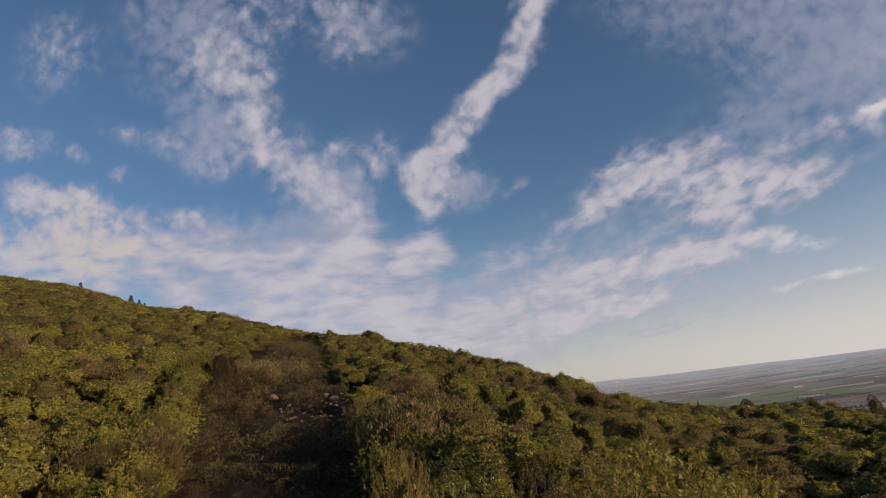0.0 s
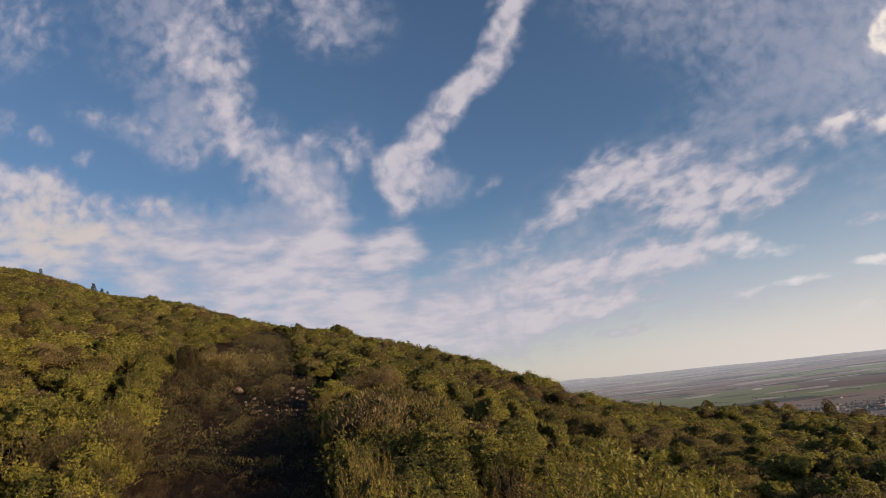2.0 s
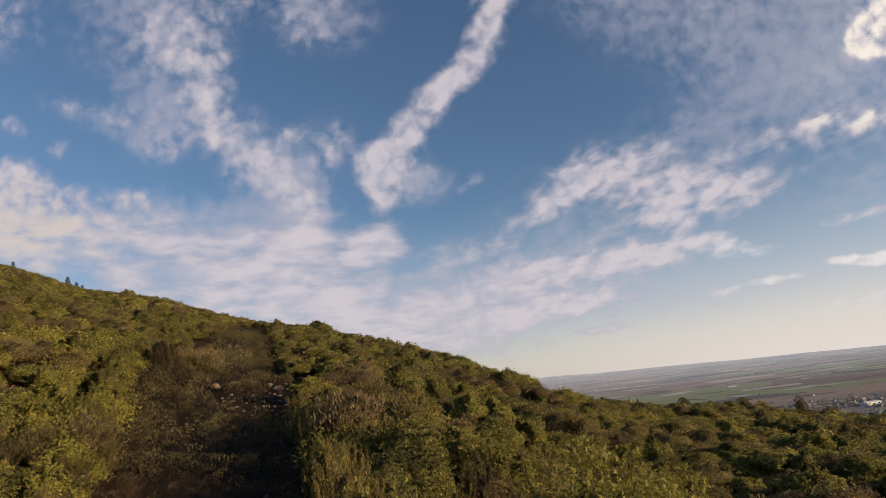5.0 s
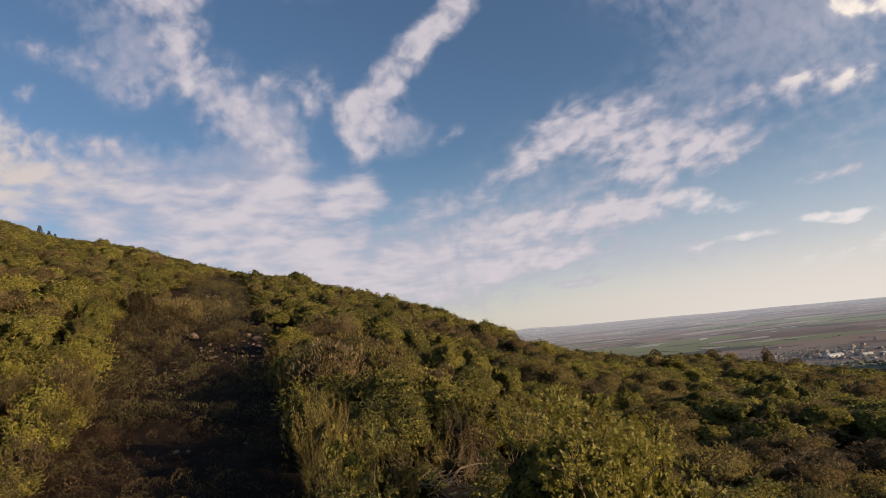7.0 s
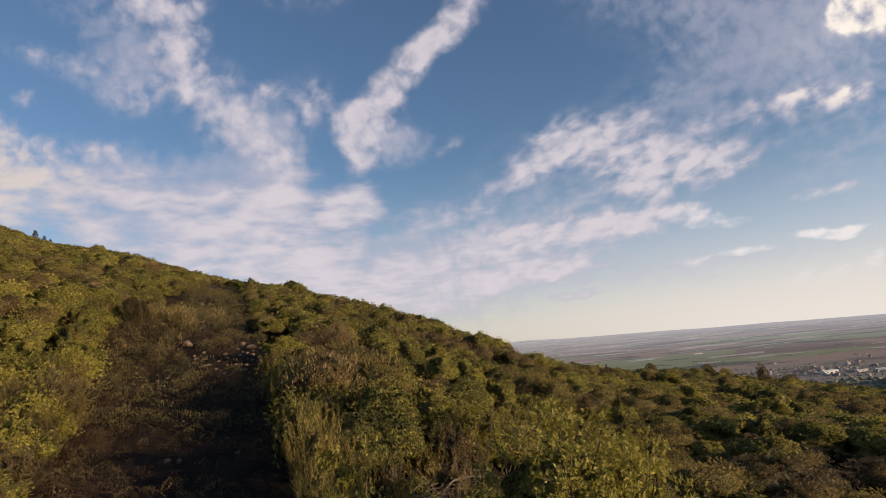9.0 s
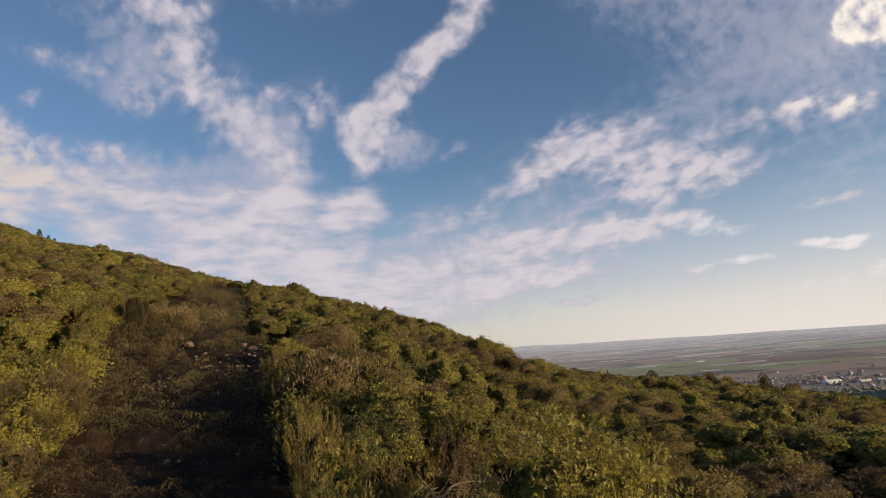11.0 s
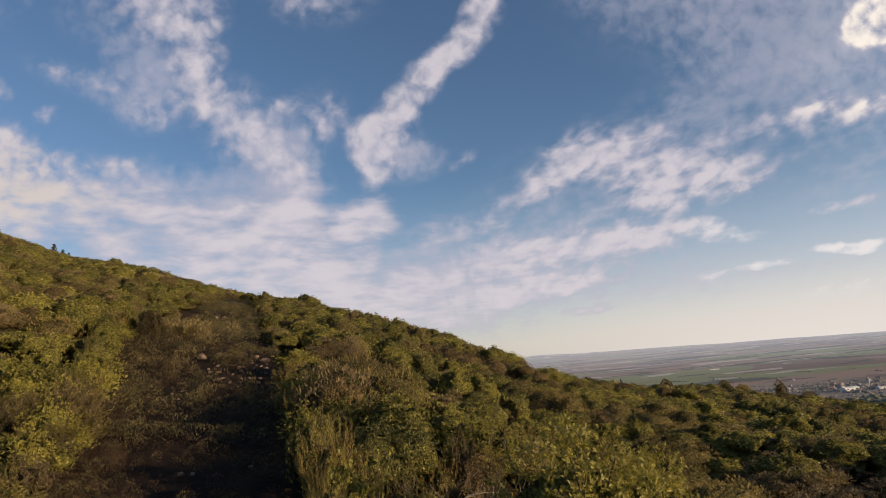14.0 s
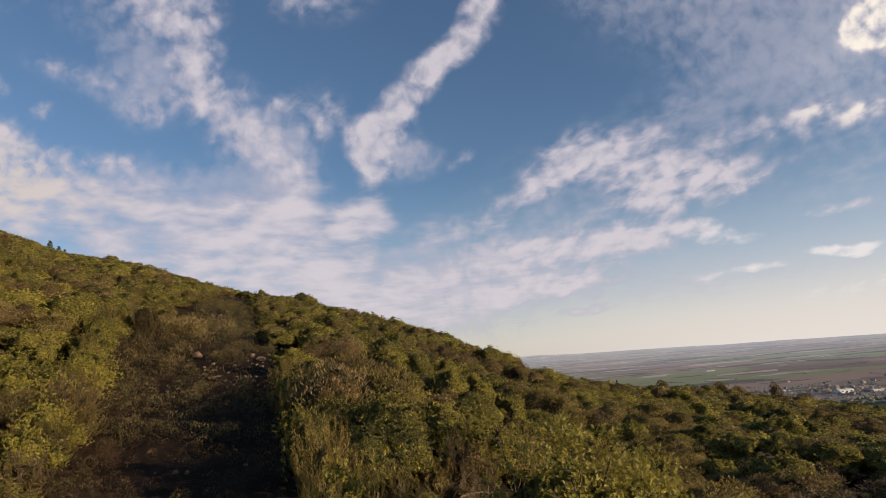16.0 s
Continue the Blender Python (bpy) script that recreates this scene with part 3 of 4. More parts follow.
def crown(kind, seed, wide, tall, count, size, clumps=11, core=0.8):
    """A crown of many rounded lobes of leaves round a dense twiggy inside. Arrays of corners, triangles and material slots."""
    r = np.random.default_rng(seed)
    close = size < 0.1
    dome = np.array([wide, wide, tall * 0.56])
    mid = np.array([0, 0, tall * 0.44])
    lobe = np.clip(1.22 / math.sqrt(clumps), 0.16, 0.5) * r.uniform(0.7, 1.3, clumps)
    turn = 2.39996 * np.arange(clumps) + r.uniform(0, 6.28) + r.normal(0, 0.25, clumps)
    high = np.clip(1 - 1.45 * (np.arange(clumps) + 0.5) / clumps + r.normal(0, 0.08, clumps), -0.6, 1)
    flat = np.sqrt(1 - high ** 2)
    heart = np.stack([np.cos(turn) * flat, np.sin(turn) * flat, high], 1) * (1 - lobe * r.uniform(0.7, 1.45, clumps))[:, None]

    def skin(d):
        """How far the lobes reach in a direction, as a share of the dome, and the way their surface looks there."""
        along = d @ heart.T
        under = along ** 2 - (heart ** 2).sum(1) + lobe ** 2
        t = np.where(under > 0, along + np.sqrt(np.maximum(under, 0)), 0.0)
        i = t.argmax(1)
        far = np.maximum(t.max(1), 0.5)
        return far, unit((d * far[:, None] - heart[i]) / dome * dome.mean())

    if kind == "broad" and close:
        tips = max(1, count // 7)
        d = unit(r.normal(size=(tips, 3)) + [0, 0, 0.4])
        far, out = skin(d)
        tip = mid + d * dome * (far * r.uniform(0.76, 1.0, tips))[:, None]
        shoot = np.repeat(unit(out + [0, 0, 0.55] + 0.35 * r.normal(size=(tips, 3))), 7, 0)
        ring = unit(np.cross(shoot, r.normal(size=shoot.shape)))
        axis = unit(shoot * r.uniform(0.2, 1.0, len(shoot))[:, None] + ring * 0.8)
        base = np.repeat(tip, 7, 0) - shoot * (size * r.uniform(0, 1.2, len(shoot)))[:, None]
        v, f = leaves(base, axis, size, 0.46, r, face=unit(shoot - 0.4 * ring + 0.3 * r.normal(size=shoot.shape)), broad=size < 0.055)
    elif close:
        plumes, per = max(6, int(clumps * 0.75)), 7          # upright plumes, set all round with short needled shoots
        share, turn = np.sqrt(r.random(plumes)), r.uniform(0, 6.283, plumes)
        top = np.stack([np.cos(turn) * share * wide * 0.92, np.sin(turn) * share * wide * 0.92, tall * r.uniform(0.72, 1.04, plumes) * (1 - 0.3 * share ** 2)], 1)
        foot = top * [0.5, 0.5, 0.22]
        shoots = max(plumes, count // per)
        i = r.integers(0, plumes, shoots)
        t = r.uniform(0.0, 1.0, shoots) ** 0.8
        lean = unit(top - foot)[i]
        ring = unit(np.cross(lean, r.normal(size=lean.shape)))
        grow = unit(lean + ring * (0.95 - 0.6 * t)[:, None] + [0, 0, 0.35])
        start = foot[i] + (top - foot)[i] * t[:, None] + ring * (wide * 0.09 * (1 - t))[:, None]
        long = wide * r.uniform(0.14, 0.3, shoots) * (1.15 - 0.5 * t)
        q = np.tile(np.linspace(0.0, 1.0, per), shoots)
        spine = np.repeat(grow, per, 0)
        around = unit(np.cross(spine, r.normal(size=spine.shape)))
        base = np.repeat(start, per, 0) + spine * (np.repeat(long, per) * q)[:, None]
        axis = unit(spine * 0.9 + around * 0.65)
        v, f = leaves(base, axis, size * (1.15 - 0.4 * q), 0.3, r, face=unit(around + 0.5 * np.repeat(ring, per, 0)))
        core = core * 0.74
    else:
        d = unit(r.normal(size=(count, 3)) + [0, 0, 0.5])
        far, out = skin(d)
        side = unit(np.cross(out, r.normal(size=d.shape)))
        lay = 0.9 if kind == "broad" else 0.45
        axis = unit(side * lay + out * (0.45 if kind == "broad" else 0.55) + [0, 0, 0.3 if kind == "broad" else 0.75])
        base = mid + d * dome * (far * r.uniform(0.86, 0.99, count))[:, None] - axis * size * 0.45
        face = unit(out + 0.5 * r.normal(size=d.shape)) if kind == "broad" else unit(out + side + 0.4 * r.normal(size=d.shape))
        make = sprigs if size > 0.13 else leaves
        v, f = make(base, axis, size, 0.62 if kind == "broad" else 0.34, r, face=face)
    slot = np.zeros(len(f), int)
    if core:
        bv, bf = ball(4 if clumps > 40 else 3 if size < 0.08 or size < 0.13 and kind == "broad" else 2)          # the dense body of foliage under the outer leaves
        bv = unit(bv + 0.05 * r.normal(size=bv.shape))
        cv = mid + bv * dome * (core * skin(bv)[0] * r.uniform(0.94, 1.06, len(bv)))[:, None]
        # lowest faces get dark twigs, with the shade under the crown painted in
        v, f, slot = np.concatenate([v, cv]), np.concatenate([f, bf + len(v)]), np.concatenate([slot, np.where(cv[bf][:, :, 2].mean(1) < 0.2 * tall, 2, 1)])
    return v, f, slot


def tube(points, radii, sides=5):
    """A tapered branch along points."""
    p, v, f = [Vector(a) for a in points], [], []
    for i, a in enumerate(p):
        t = (p[min(i + 1, len(p) - 1)] - p[max(i - 1, 0)]).normalized()
        s = t.cross(Vector((0.31, 0.9, 0.2))).normalized()
        u = t.cross(s)
        for k in range(sides):
            w = 6.2832 * k / sides
            v.append(tuple(a + (s * math.cos(w) + u * math.sin(w)) * radii[i]))
    for i in range(len(p) - 1):
        for k in range(sides):
            a, b = i * sides + k, i * sides + (k + 1) % sides
            f += [(a, b, b + sides), (a, b + sides, a + sides)]
    return np.array(v), np.array(f)


def merged(parts):
    v, f, n = [], [], 0
    for a, b in parts:
        v.append(a)
        f.append(np.asarray(b) + n)
        n += len(a)
    return np.concatenate(v), np.concatenate(f)


def stems(seed, wide, tall, count=4, thick=0.035, twigs=3):
    """Several crooked stems that fork towards the crown, each an array pair."""
    r = np.random.default_rng(seed + 900)
    made = []
    for i in range(count):
        out = []
        a = 6.283 * (i + r.uniform(-0.3, 0.3)) / count
        way = np.array([math.cos(a), math.sin(a), 0])
        top = way * wide * r.uniform(0.3, 0.75) + [0, 0, tall * r.uniform(0.6, 0.9)]
        mid = top * 0.5 + r.normal(size=3) * 0.08 * tall * np.array([1, 1, 0.3])
        out.append(tube([way * 0.06 + [0, 0, -0.25], mid, top], [thick, thick * 0.7, thick * 0.3]))
        for _ in range(twigs):
            s = mid + (top - mid) * r.uniform(0, 0.8)
            e = s + np.array([r.normal() * 0.3, r.normal() * 0.3, 0.35]) * wide * 0.8
            out.append(tube([s, (s + e) / 2 + r.normal(size=3) * 0.05, e], [thick * 0.45, thick * 0.3, thick * 0.12], 4))
        made.append(merged(out))
    return made


def part(name, me, parent, label=""):
    """Links a mesh as one part of a thing."""
    ob = new(name, me)
    ob.parent = parent
    if label:
        tagged(ob, label)
    return ob


KINDS = {  # name, leaf and body materials of single plants and of the mass, label, category
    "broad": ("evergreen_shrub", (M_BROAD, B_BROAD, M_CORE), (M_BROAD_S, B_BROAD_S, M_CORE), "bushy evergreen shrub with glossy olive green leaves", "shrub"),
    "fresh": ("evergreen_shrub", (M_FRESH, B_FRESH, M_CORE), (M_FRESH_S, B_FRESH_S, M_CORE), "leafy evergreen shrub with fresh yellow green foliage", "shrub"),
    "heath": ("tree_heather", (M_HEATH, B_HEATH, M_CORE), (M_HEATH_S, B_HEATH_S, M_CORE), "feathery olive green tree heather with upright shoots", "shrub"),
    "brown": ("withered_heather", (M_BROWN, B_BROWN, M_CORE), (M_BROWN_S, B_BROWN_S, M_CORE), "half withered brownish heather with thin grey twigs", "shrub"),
}


def shrub(kind, seed, wide, tall, count, size, clumps=18):
    """A shrub that stands at the origin: stems and crown."""
    name, leaf, _, label, cat = KINDS[kind]
    root = tagged(new(name), label, cat, "shrubs on the hillside")
    for sv, sf in stems(seed, wide, tall, thick=0.03 if kind in ("broad", "fresh") else 0.02):
        part("stem", mesh_from("stem", sv, sf, [M_STEM], smooth=True), root, "grey brown woody stem")
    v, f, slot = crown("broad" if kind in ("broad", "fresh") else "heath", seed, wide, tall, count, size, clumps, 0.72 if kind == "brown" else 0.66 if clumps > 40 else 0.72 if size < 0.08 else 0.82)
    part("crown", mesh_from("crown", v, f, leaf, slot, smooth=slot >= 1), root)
    return root


# nearest plants, one by one: kind, bearing, distance, height, half width
BANK_PLANTS = [
    ("fresh", -30.4, 21.2, 1.7, 1.0), ("fresh", -32.4, 20.8, 1.9, 1.0), ("fresh", -34.6, 21.0, 1.9, 1.1), ("fresh", -36.9, 20.6, 1.9, 1.1), ("fresh", -35.4, 16.6, 1.1, 0.5),
    ("fresh", -31.9, 16.3, 0.8, 0.4), ("fresh", -37.2, 17.4, 1.2, 0.6), ("fresh", -29.2, 22.6, 1.7, 0.9), ("heath", -29.6, 18.4, 0.9, 0.45), ("fresh", -33.0, 17.0, 1.1, 0.6),
    ("fresh", -36.2, 16.4, 1.2, 0.65), ("fresh", -30.8, 17.5, 0.9, 0.5), ("fresh", -34.4, 19.6, 1.6, 0.8), ("fresh", -31.6, 19.8, 1.5, 0.8),
]
RIGHT_PLANTS = [
    # the first, at 6.6 m, is an unseen addition that casts shade
    ("broad", 10.0, 6.6, 2.2, 1.0), ("broad", 9.4, 9.2, 3.6, 1.5), ("fresh", 15.5, 10.3, 3.3, 1.35), ("fresh", 20.0, 9.0, 2.5, 1.2), ("broad", 5.6, 8.4, 2.0, 0.9),
    ("heath", 26.0, 10.0, 2.3, 1.1), ("heath", 30.5, 11.5, 2.6, 1.2), ("brown", 34.0, 9.5, 2.1, 1.0),
]
FRONT_PLANTS = [
    # those at bearings -18, -5 and -25 are unseen, added to shade the strip
    ("broad", -18.0, 7.2, 2.0, 0.9), ("broad", -5.0, 7.0, 2.0, 1.0), ("heath", -25.0, 6.4, 1.7, 0.8), ("heath", -9.2, 11.5, 1.25, 0.7), ("broad", -9.6, 7.4, 1.9, 0.7),
    ("heath", -7.6, 8.5, 1.75, 0.6), ("heath", -5.6, 11.2, 1.5, 0.6), ("broad", -2.2, 10.4, 0.9, 0.5), ("heath", 1.6, 11.6, 0.8, 0.5), ("brown", -0.6, 11.3, 0.65, 0.5),
    ("brown", 0.7, 10.6, 0.6, 0.5), ("heath", 3.8, 10.4, 1.2, 0.7),
]
PILE_PLANTS = [
    ("broad", -4.6, 13.8, 1.8, 1.1), ("heath", -10.8, 12.0, 1.45, 0.8), ("heath", -12.4, 13.6, 1.4, 0.7), ("broad", 2.6, 15.4, 1.9, 1.2), ("broad", -7.8, 13.0, 1.7, 1.0),
    ("brown", 1.2, 14.2, 1.7, 0.8), ("broad", -11.4, 18.5, 1.8, 1.2), ("broad", -9.8, 15.6, 1.7, 1.0), ("broad", 2.9, 12.2, 1.0, 0.6), ("broad", -3.2, 12.2, 0.9, 0.6),
    ("brown", 0.2, 13.6, 0.9, 0.7), ("heath", -1.8, 13.6, 1.1, 0.6),
]
NEAR = BANK_PLANTS + RIGHT_PLANTS + FRONT_PLANTS + PILE_PLANTS
for n in range(13):          # a close row of heather along the lower edge of the cleared strip
    ey = 7.0 + 1.15 * n
    ex = float(np.interp(ey, [6.0, 10.7, 14.0, 17.3, 20.3, 25.8], [-1.35, -2.4, -3.45, -4.6, -5.6, -7.5])) + 0.38 + 0.2 * math.sin(2.3 * n)
    high = float(np.interp(ey, [6.0, 10.7, 14.0, 17.3, 22.0], [1.9, 2.0, 1.6, 1.3, 1.1])) + 0.25 * math.sin(1.7 * n)
    NEAR.append((("heath", "broad", "heath", "fresh")[n % 4], math.degrees(math.atan2(ex, ey)), math.hypot(ex, ey), high, 0.68 + 0.1 * math.sin(2.2 * n)))
for n in range(23):          # the close hedge of evergreens along its upper edge
    ey = 9.6 + 0.9 * n
    ex = float(np.interp(ey, [6.0, 9.0, 12.0, 18.0, 26.0, 30.0, 36.0], [-5.4, -6.3, -7.4, -9.9, -13.6, -14.7, -15.8])) - 0.75 + 0.22 * math.sin(2.9 * n)
    NEAR.append((("fresh", "heath", "fresh", "brown" if n < 9 else "broad")[n % 4], math.degrees(math.atan2(ex, ey)), math.hypot(ex, ey), (1.15 if n < 5 else 1.5) + 0.3 * math.sin(2.1 * n), 0.72 + 0.1 * math.sin(1.3 * n)))


def scatter():
    """Places for the bushes over the hill: x, y, distance, by an uneven grid that widens far off."""
    out = []
    for r0, r1, step in ((8.3, 45, 1.36), (45, 100, 1.55), (100, 300, 2.1)):
        g = np.arange(-r1, r1, step)
        x, y = [q.ravel() for q in np.meshgrid(g, g)]
        x, y = x + rng.uniform(-0.4, 0.4, x.size) * step, y + rng.uniform(-0.4, 0.4, x.size) * step
        r, b = np.hypot(x, y), np.degrees(np.arctan2(x, y))
        far = np.interp(b, _b, _d) * 1.06 + 4
        ok = (r >= r0) & (r < r1) & (r < far) & (b > -46) & (b < 42) & (off_strip(x, y) > 0.75)
        out.append(np.stack([x[ok], y[ok], r[ok]], 1))
    return np.concatenate(out)


near_xy = np.array([(d * math.sin(radians(b)), d * math.cos(radians(b))) for _, b, d, _, _ in NEAR])
spots = scatter()
gap = np.min(np.hypot(spots[:, None, 0] - near_xy[None, :, 0], spots[:, None, 1] - near_xy[None, :, 1]), 1)
sb = np.degrees(np.arctan2(spots[:, 0], spots[:, 1]))
clear = (np.abs(sb) < 7) & (spots[:, 2] < 13.8) | (sb < -28) & (sb > -38.5) & (spots[:, 2] < 19.8)     # the brush pile and the open left bank
spots = spots[(gap > 0.75) & ~clear]
spots = spots[np.argsort(spots[:, 2])]
n_spots = len(spots)
patchy = swell(spots[:, 0], spots[:, 1], 16, 21) + rng.normal(0, 0.55, n_spots)
right = np.degrees(np.arctan2(spots[:, 0], spots[:, 1])) > 7          # more heather towards the plain
patchy = np.where(right & (rng.random(n_spots) < 0.3), np.sign(patchy), patchy)
kinds = np.where(patchy > 0.5, "heath", np.where(patchy < -0.58, "brown", "broad"))
fresh = (kinds == "broad") & ((rng.random(n_spots) < 0.14) | (np.degrees(np.arctan2(spots[:, 0], spots[:, 1])) < -24) & (spots[:, 2] < 40) & (rng.random(n_spots) < 0.6))
kinds = np.where(fresh, "fresh", kinds)
edge = off_strip(spots[:, 0], spots[:, 1]) < 1.6
kinds = np.where(edge & (rng.random(n_spots) < 0.55), "heath", kinds)
tall = np.clip(rng.normal(1.32, 0.36, n_spots), 0.65, 2.5) * np.where((kinds == "broad") | (kinds == "fresh"), 1.05, 0.95)
beside = off_strip(spots[:, 0], spots[:, 1])
foot_row = (beside < 2.9) & (spots[:, 1] < 19) & (spots[:, 0] > -5.2)          # bushes beside the foot of the strip, made taller to shade it
tall = np.where(foot_row, rng.uniform(1.9, 2.35, n_spots), np.where(beside < 2.2, tall * 0.75, tall))
tall = np.where(spots[:, 2] < 14, np.minimum(tall, 2.2), tall)
wide = (0.36 + 0.32 * tall) * rng.uniform(0.75, 1.25, n_spots) * np.where(spots[:, 2] > 100, 1.25, np.where(spots[:, 2] > 45, 1.1, 1.0))
tall, wide = np.where(right, tall * 0.85, tall), np.where(right, wide * 1.2, wide)
ground_z = land(spots[:, 0], spots[:, 1])

SINGLE = 255
VARIANTS = {}
for k in KINDS:
    for level, (leaf, total) in enumerate(((0.068, 2300), (0.095, 980), (0.066, 3300), (0.066, 14000))):
        if k not in ("broad", "fresh"):
            leaf, total = leaf * 1.1, int(min(total, 6000) * 1.35)
        for i in range(4):
            VARIANTS[k, level, i] = (len(VARIANTS), leaf, total)
BUILT = {}


def place(kind, level, i, x, y, high, broad, turn):
    """Sets a shrub of a kind on the hill, sharing the meshes of its like."""
    num, leaf, total = VARIANTS[kind, level, i]
    key = (kind, level, i)
    w0, h0 = (1.4, 3.0) if level == 3 else (1.0, 2.0)
    m = pose(x, y, float(land(x, y)), 0, 0, turn)
    if key not in BUILT:
        BUILT[key] = ob = shrub(kind, 40 + num, w0, h0, total, leaf, 54 if level == 3 else 30 if level == 2 else 24)
    else:
        ob = copy_thing(BUILT[key], m)
    ob.matrix_basis = m @ Matrix.Diagonal((broad / w0, broad / w0, high / h0, 1))
    return ob


for n, (kind, bearing, dist, high, broad) in enumerate(NEAR):
    place(kind, 3 if broad > 1.12 else 2, n % 4, near_xy[n][0], near_xy[n][1], high, broad, 77 * n)
for n in range(min(SINGLE, n_spots)):
    x, y, r = spots[n]
    place(str(kinds[n]), 0 if r < 16 else 1, int(rng.integers(0, 4)), x, y, tall[n], wide[n] * (1.32 if r < 18 and x > 2 else 1.12), rng.uniform(0, 360))


def mass(name, kind, which, count, size, clumps, label):
    """All further bushes of one kind as one joined sheet of foliage."""
    if not len(which):
        return
    forms = [crown("broad" if kind in ("broad", "fresh") else "heath", 300 + i, 1.0, 2.0, count, size, clumps, 0.78 if kind == "brown" else 0.86) for i in range(6)]
    vs, fs, ss, ts, base = [], [], [], [], 0
    for n in which:
        v, f, s = forms[int(rng.integers(0, 6))]
        a = rng.uniform(0, 6.283)
        c, d = math.cos(a), math.sin(a)
        w, h = wide[n] * 1.26, tall[n] / 2.0
        vs.append(np.stack([(v[:, 0] * c - v[:, 1] * d) * w + spots[n, 0], (v[:, 0] * d + v[:, 1] * c) * w + spots[n, 1], v[:, 2] * h + ground_z[n]], 1))
        fs.append(f + base)
        ss.append(s)
        ts.append(np.full(len(v), rng.random()))
        base += len(v)
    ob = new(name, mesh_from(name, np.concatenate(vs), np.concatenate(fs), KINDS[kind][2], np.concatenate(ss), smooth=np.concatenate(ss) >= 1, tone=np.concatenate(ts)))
    tagged(ob, label, "shrubs", kind="stuff")


# added bushes, unseen, close under the eye and behind it; taller sunward to shade the strip
hem = []
for gx in np.arange(-15, 15, 1.5):
    for gy in np.arange(-15, 15, 1.5):
        x, y = gx + rng.uniform(-0.6, 0.6), gy + rng.uniform(-0.6, 0.6)
        d, b = math.hypot(x, y), math.degrees(math.atan2(x, y))
        if 1.6 < d < 15 and (abs(b) > 48 or d < 6.8) and off_strip(x, y) > 0.8:
            if d < 7.5:
                place("broad" if rng.random() < 0.6 else "heath", 1, int(rng.integers(0, 4)), x, y, rng.uniform(1.9, 2.5) if x > 0.5 and y > 0 else rng.uniform(0.8, 1.5), rng.uniform(0.65, 0.95), rng.uniform(0, 360))
            else:
                hem.append((x, y, d))
hem = np.array(hem)
spots = np.concatenate([spots, hem])
kinds = np.concatenate([kinds, np.where(rng.random(len(hem)) < 0.6, "broad", "heath")])
tall = np.concatenate([tall, rng.uniform(0.8, 1.5, len(hem))])
wide = np.concatenate([wide, rng.uniform(0.6, 0.95, len(hem))])
ground_z = land(spots[:, 0], spots[:, 1])
rest = np.arange(len(spots)) >= SINGLE
for kind, what in (("broad", "evergreen"), ("fresh", "yellow green"), ("heath", "olive heather"), ("brown", "brownish withered")):
    here = rest & (kinds == kind)
    mass(what.replace(" ", "_") + "_thicket", kind, np.flatnonzero(here & (spots[:, 2] < 60)), 290, 0.12, 24, f"dense {what} bushes covering the middle of the slope")
    mass(what.replace(" ", "_") + "_brush", kind, np.flatnonzero(here & (spots[:, 2] >= 60) & (spots[:, 2] < 110)), 230, 0.17, 18, f"{what} brush covering the upper slope")
    mass(what.replace(" ", "_") + "_scrub", kind, np.flatnonzero(here & (spots[:, 2] >= 110)), 90, 0.26, 13, f"distant {what} scrub covering the ridge")


# ---- the cleared strip: low heath, litter, stones ----
def strip_spots(count, r0, r1, margin, seed):
    r = np.random.default_rng(seed)
    out = np.zeros((0, 2))
    while len(out) < count:
        x, y = r.uniform(-45, 2, 4000), r.uniform(r0, r1, 4000)
        ok = off_strip(x, y) < margin
        keep = r.random(4000) < np.clip(14.0 / (y + 2), 0.12, 1)
        out = np.concatenate([out, np.stack([x, y], 1)[ok & keep]])
    return out[:count]


def carpet(name, kind, xy, high, size, count, mat, label, cat, seed, core=0.0):
    """A low joined growth of many tufts of one kind."""
    r = np.random.default_rng(seed)
    forms = [crown(kind, seed + i, 1.0, 2.0, count, size, 9, core) for i in range(5)]
    vs, fs, ss, ts, base = [], [], [], [], 0
    z = land(xy[:, 0], xy[:, 1])
    for n, (x, y) in enumerate(xy):
        v, f, s = forms[n % 5]
        a, h = r.uniform(0, 6.283), high * r.uniform(0.5, 1.5)
        w = h * r.uniform(0.45, 0.75)
        c, d = math.cos(a) * w, math.sin(a) * w
        vs.append(np.stack([v[:, 0] * c - v[:, 1] * d + x, v[:, 0] * d + v[:, 1] * c + y, (v[:, 2] - 0.25) * h / 2 + z[n]], 1))
        fs.append(f + base)
        ss.append(s)
        ts.append(np.full(len(v), r.random()))
        base += len(v)
    ob = new(name, mesh_from(name, np.concatenate(vs), np.concatenate(fs), [mat, B_BROAD_S, M_CORE], np.concatenate(ss), smooth=np.concatenate(ss) >= 1, tone=np.concatenate(ts)))
    return tagged(ob, label, cat, kind="stuff")


# brown heath and red stalks, darkened for shade on the lower strip; olive stays lighter
M_LOW_SHADED = leafy("low_heath", (0.038, 0.026, 0.011), (0.075, 0.054, 0.021), (0.17, 0.125, 0.046), False, rough=0.85, glow=0.12)
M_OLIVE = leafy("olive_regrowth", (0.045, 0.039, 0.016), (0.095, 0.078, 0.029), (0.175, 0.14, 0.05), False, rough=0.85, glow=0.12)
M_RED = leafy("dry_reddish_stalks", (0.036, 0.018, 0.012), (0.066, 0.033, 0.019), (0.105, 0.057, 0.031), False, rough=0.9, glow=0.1)
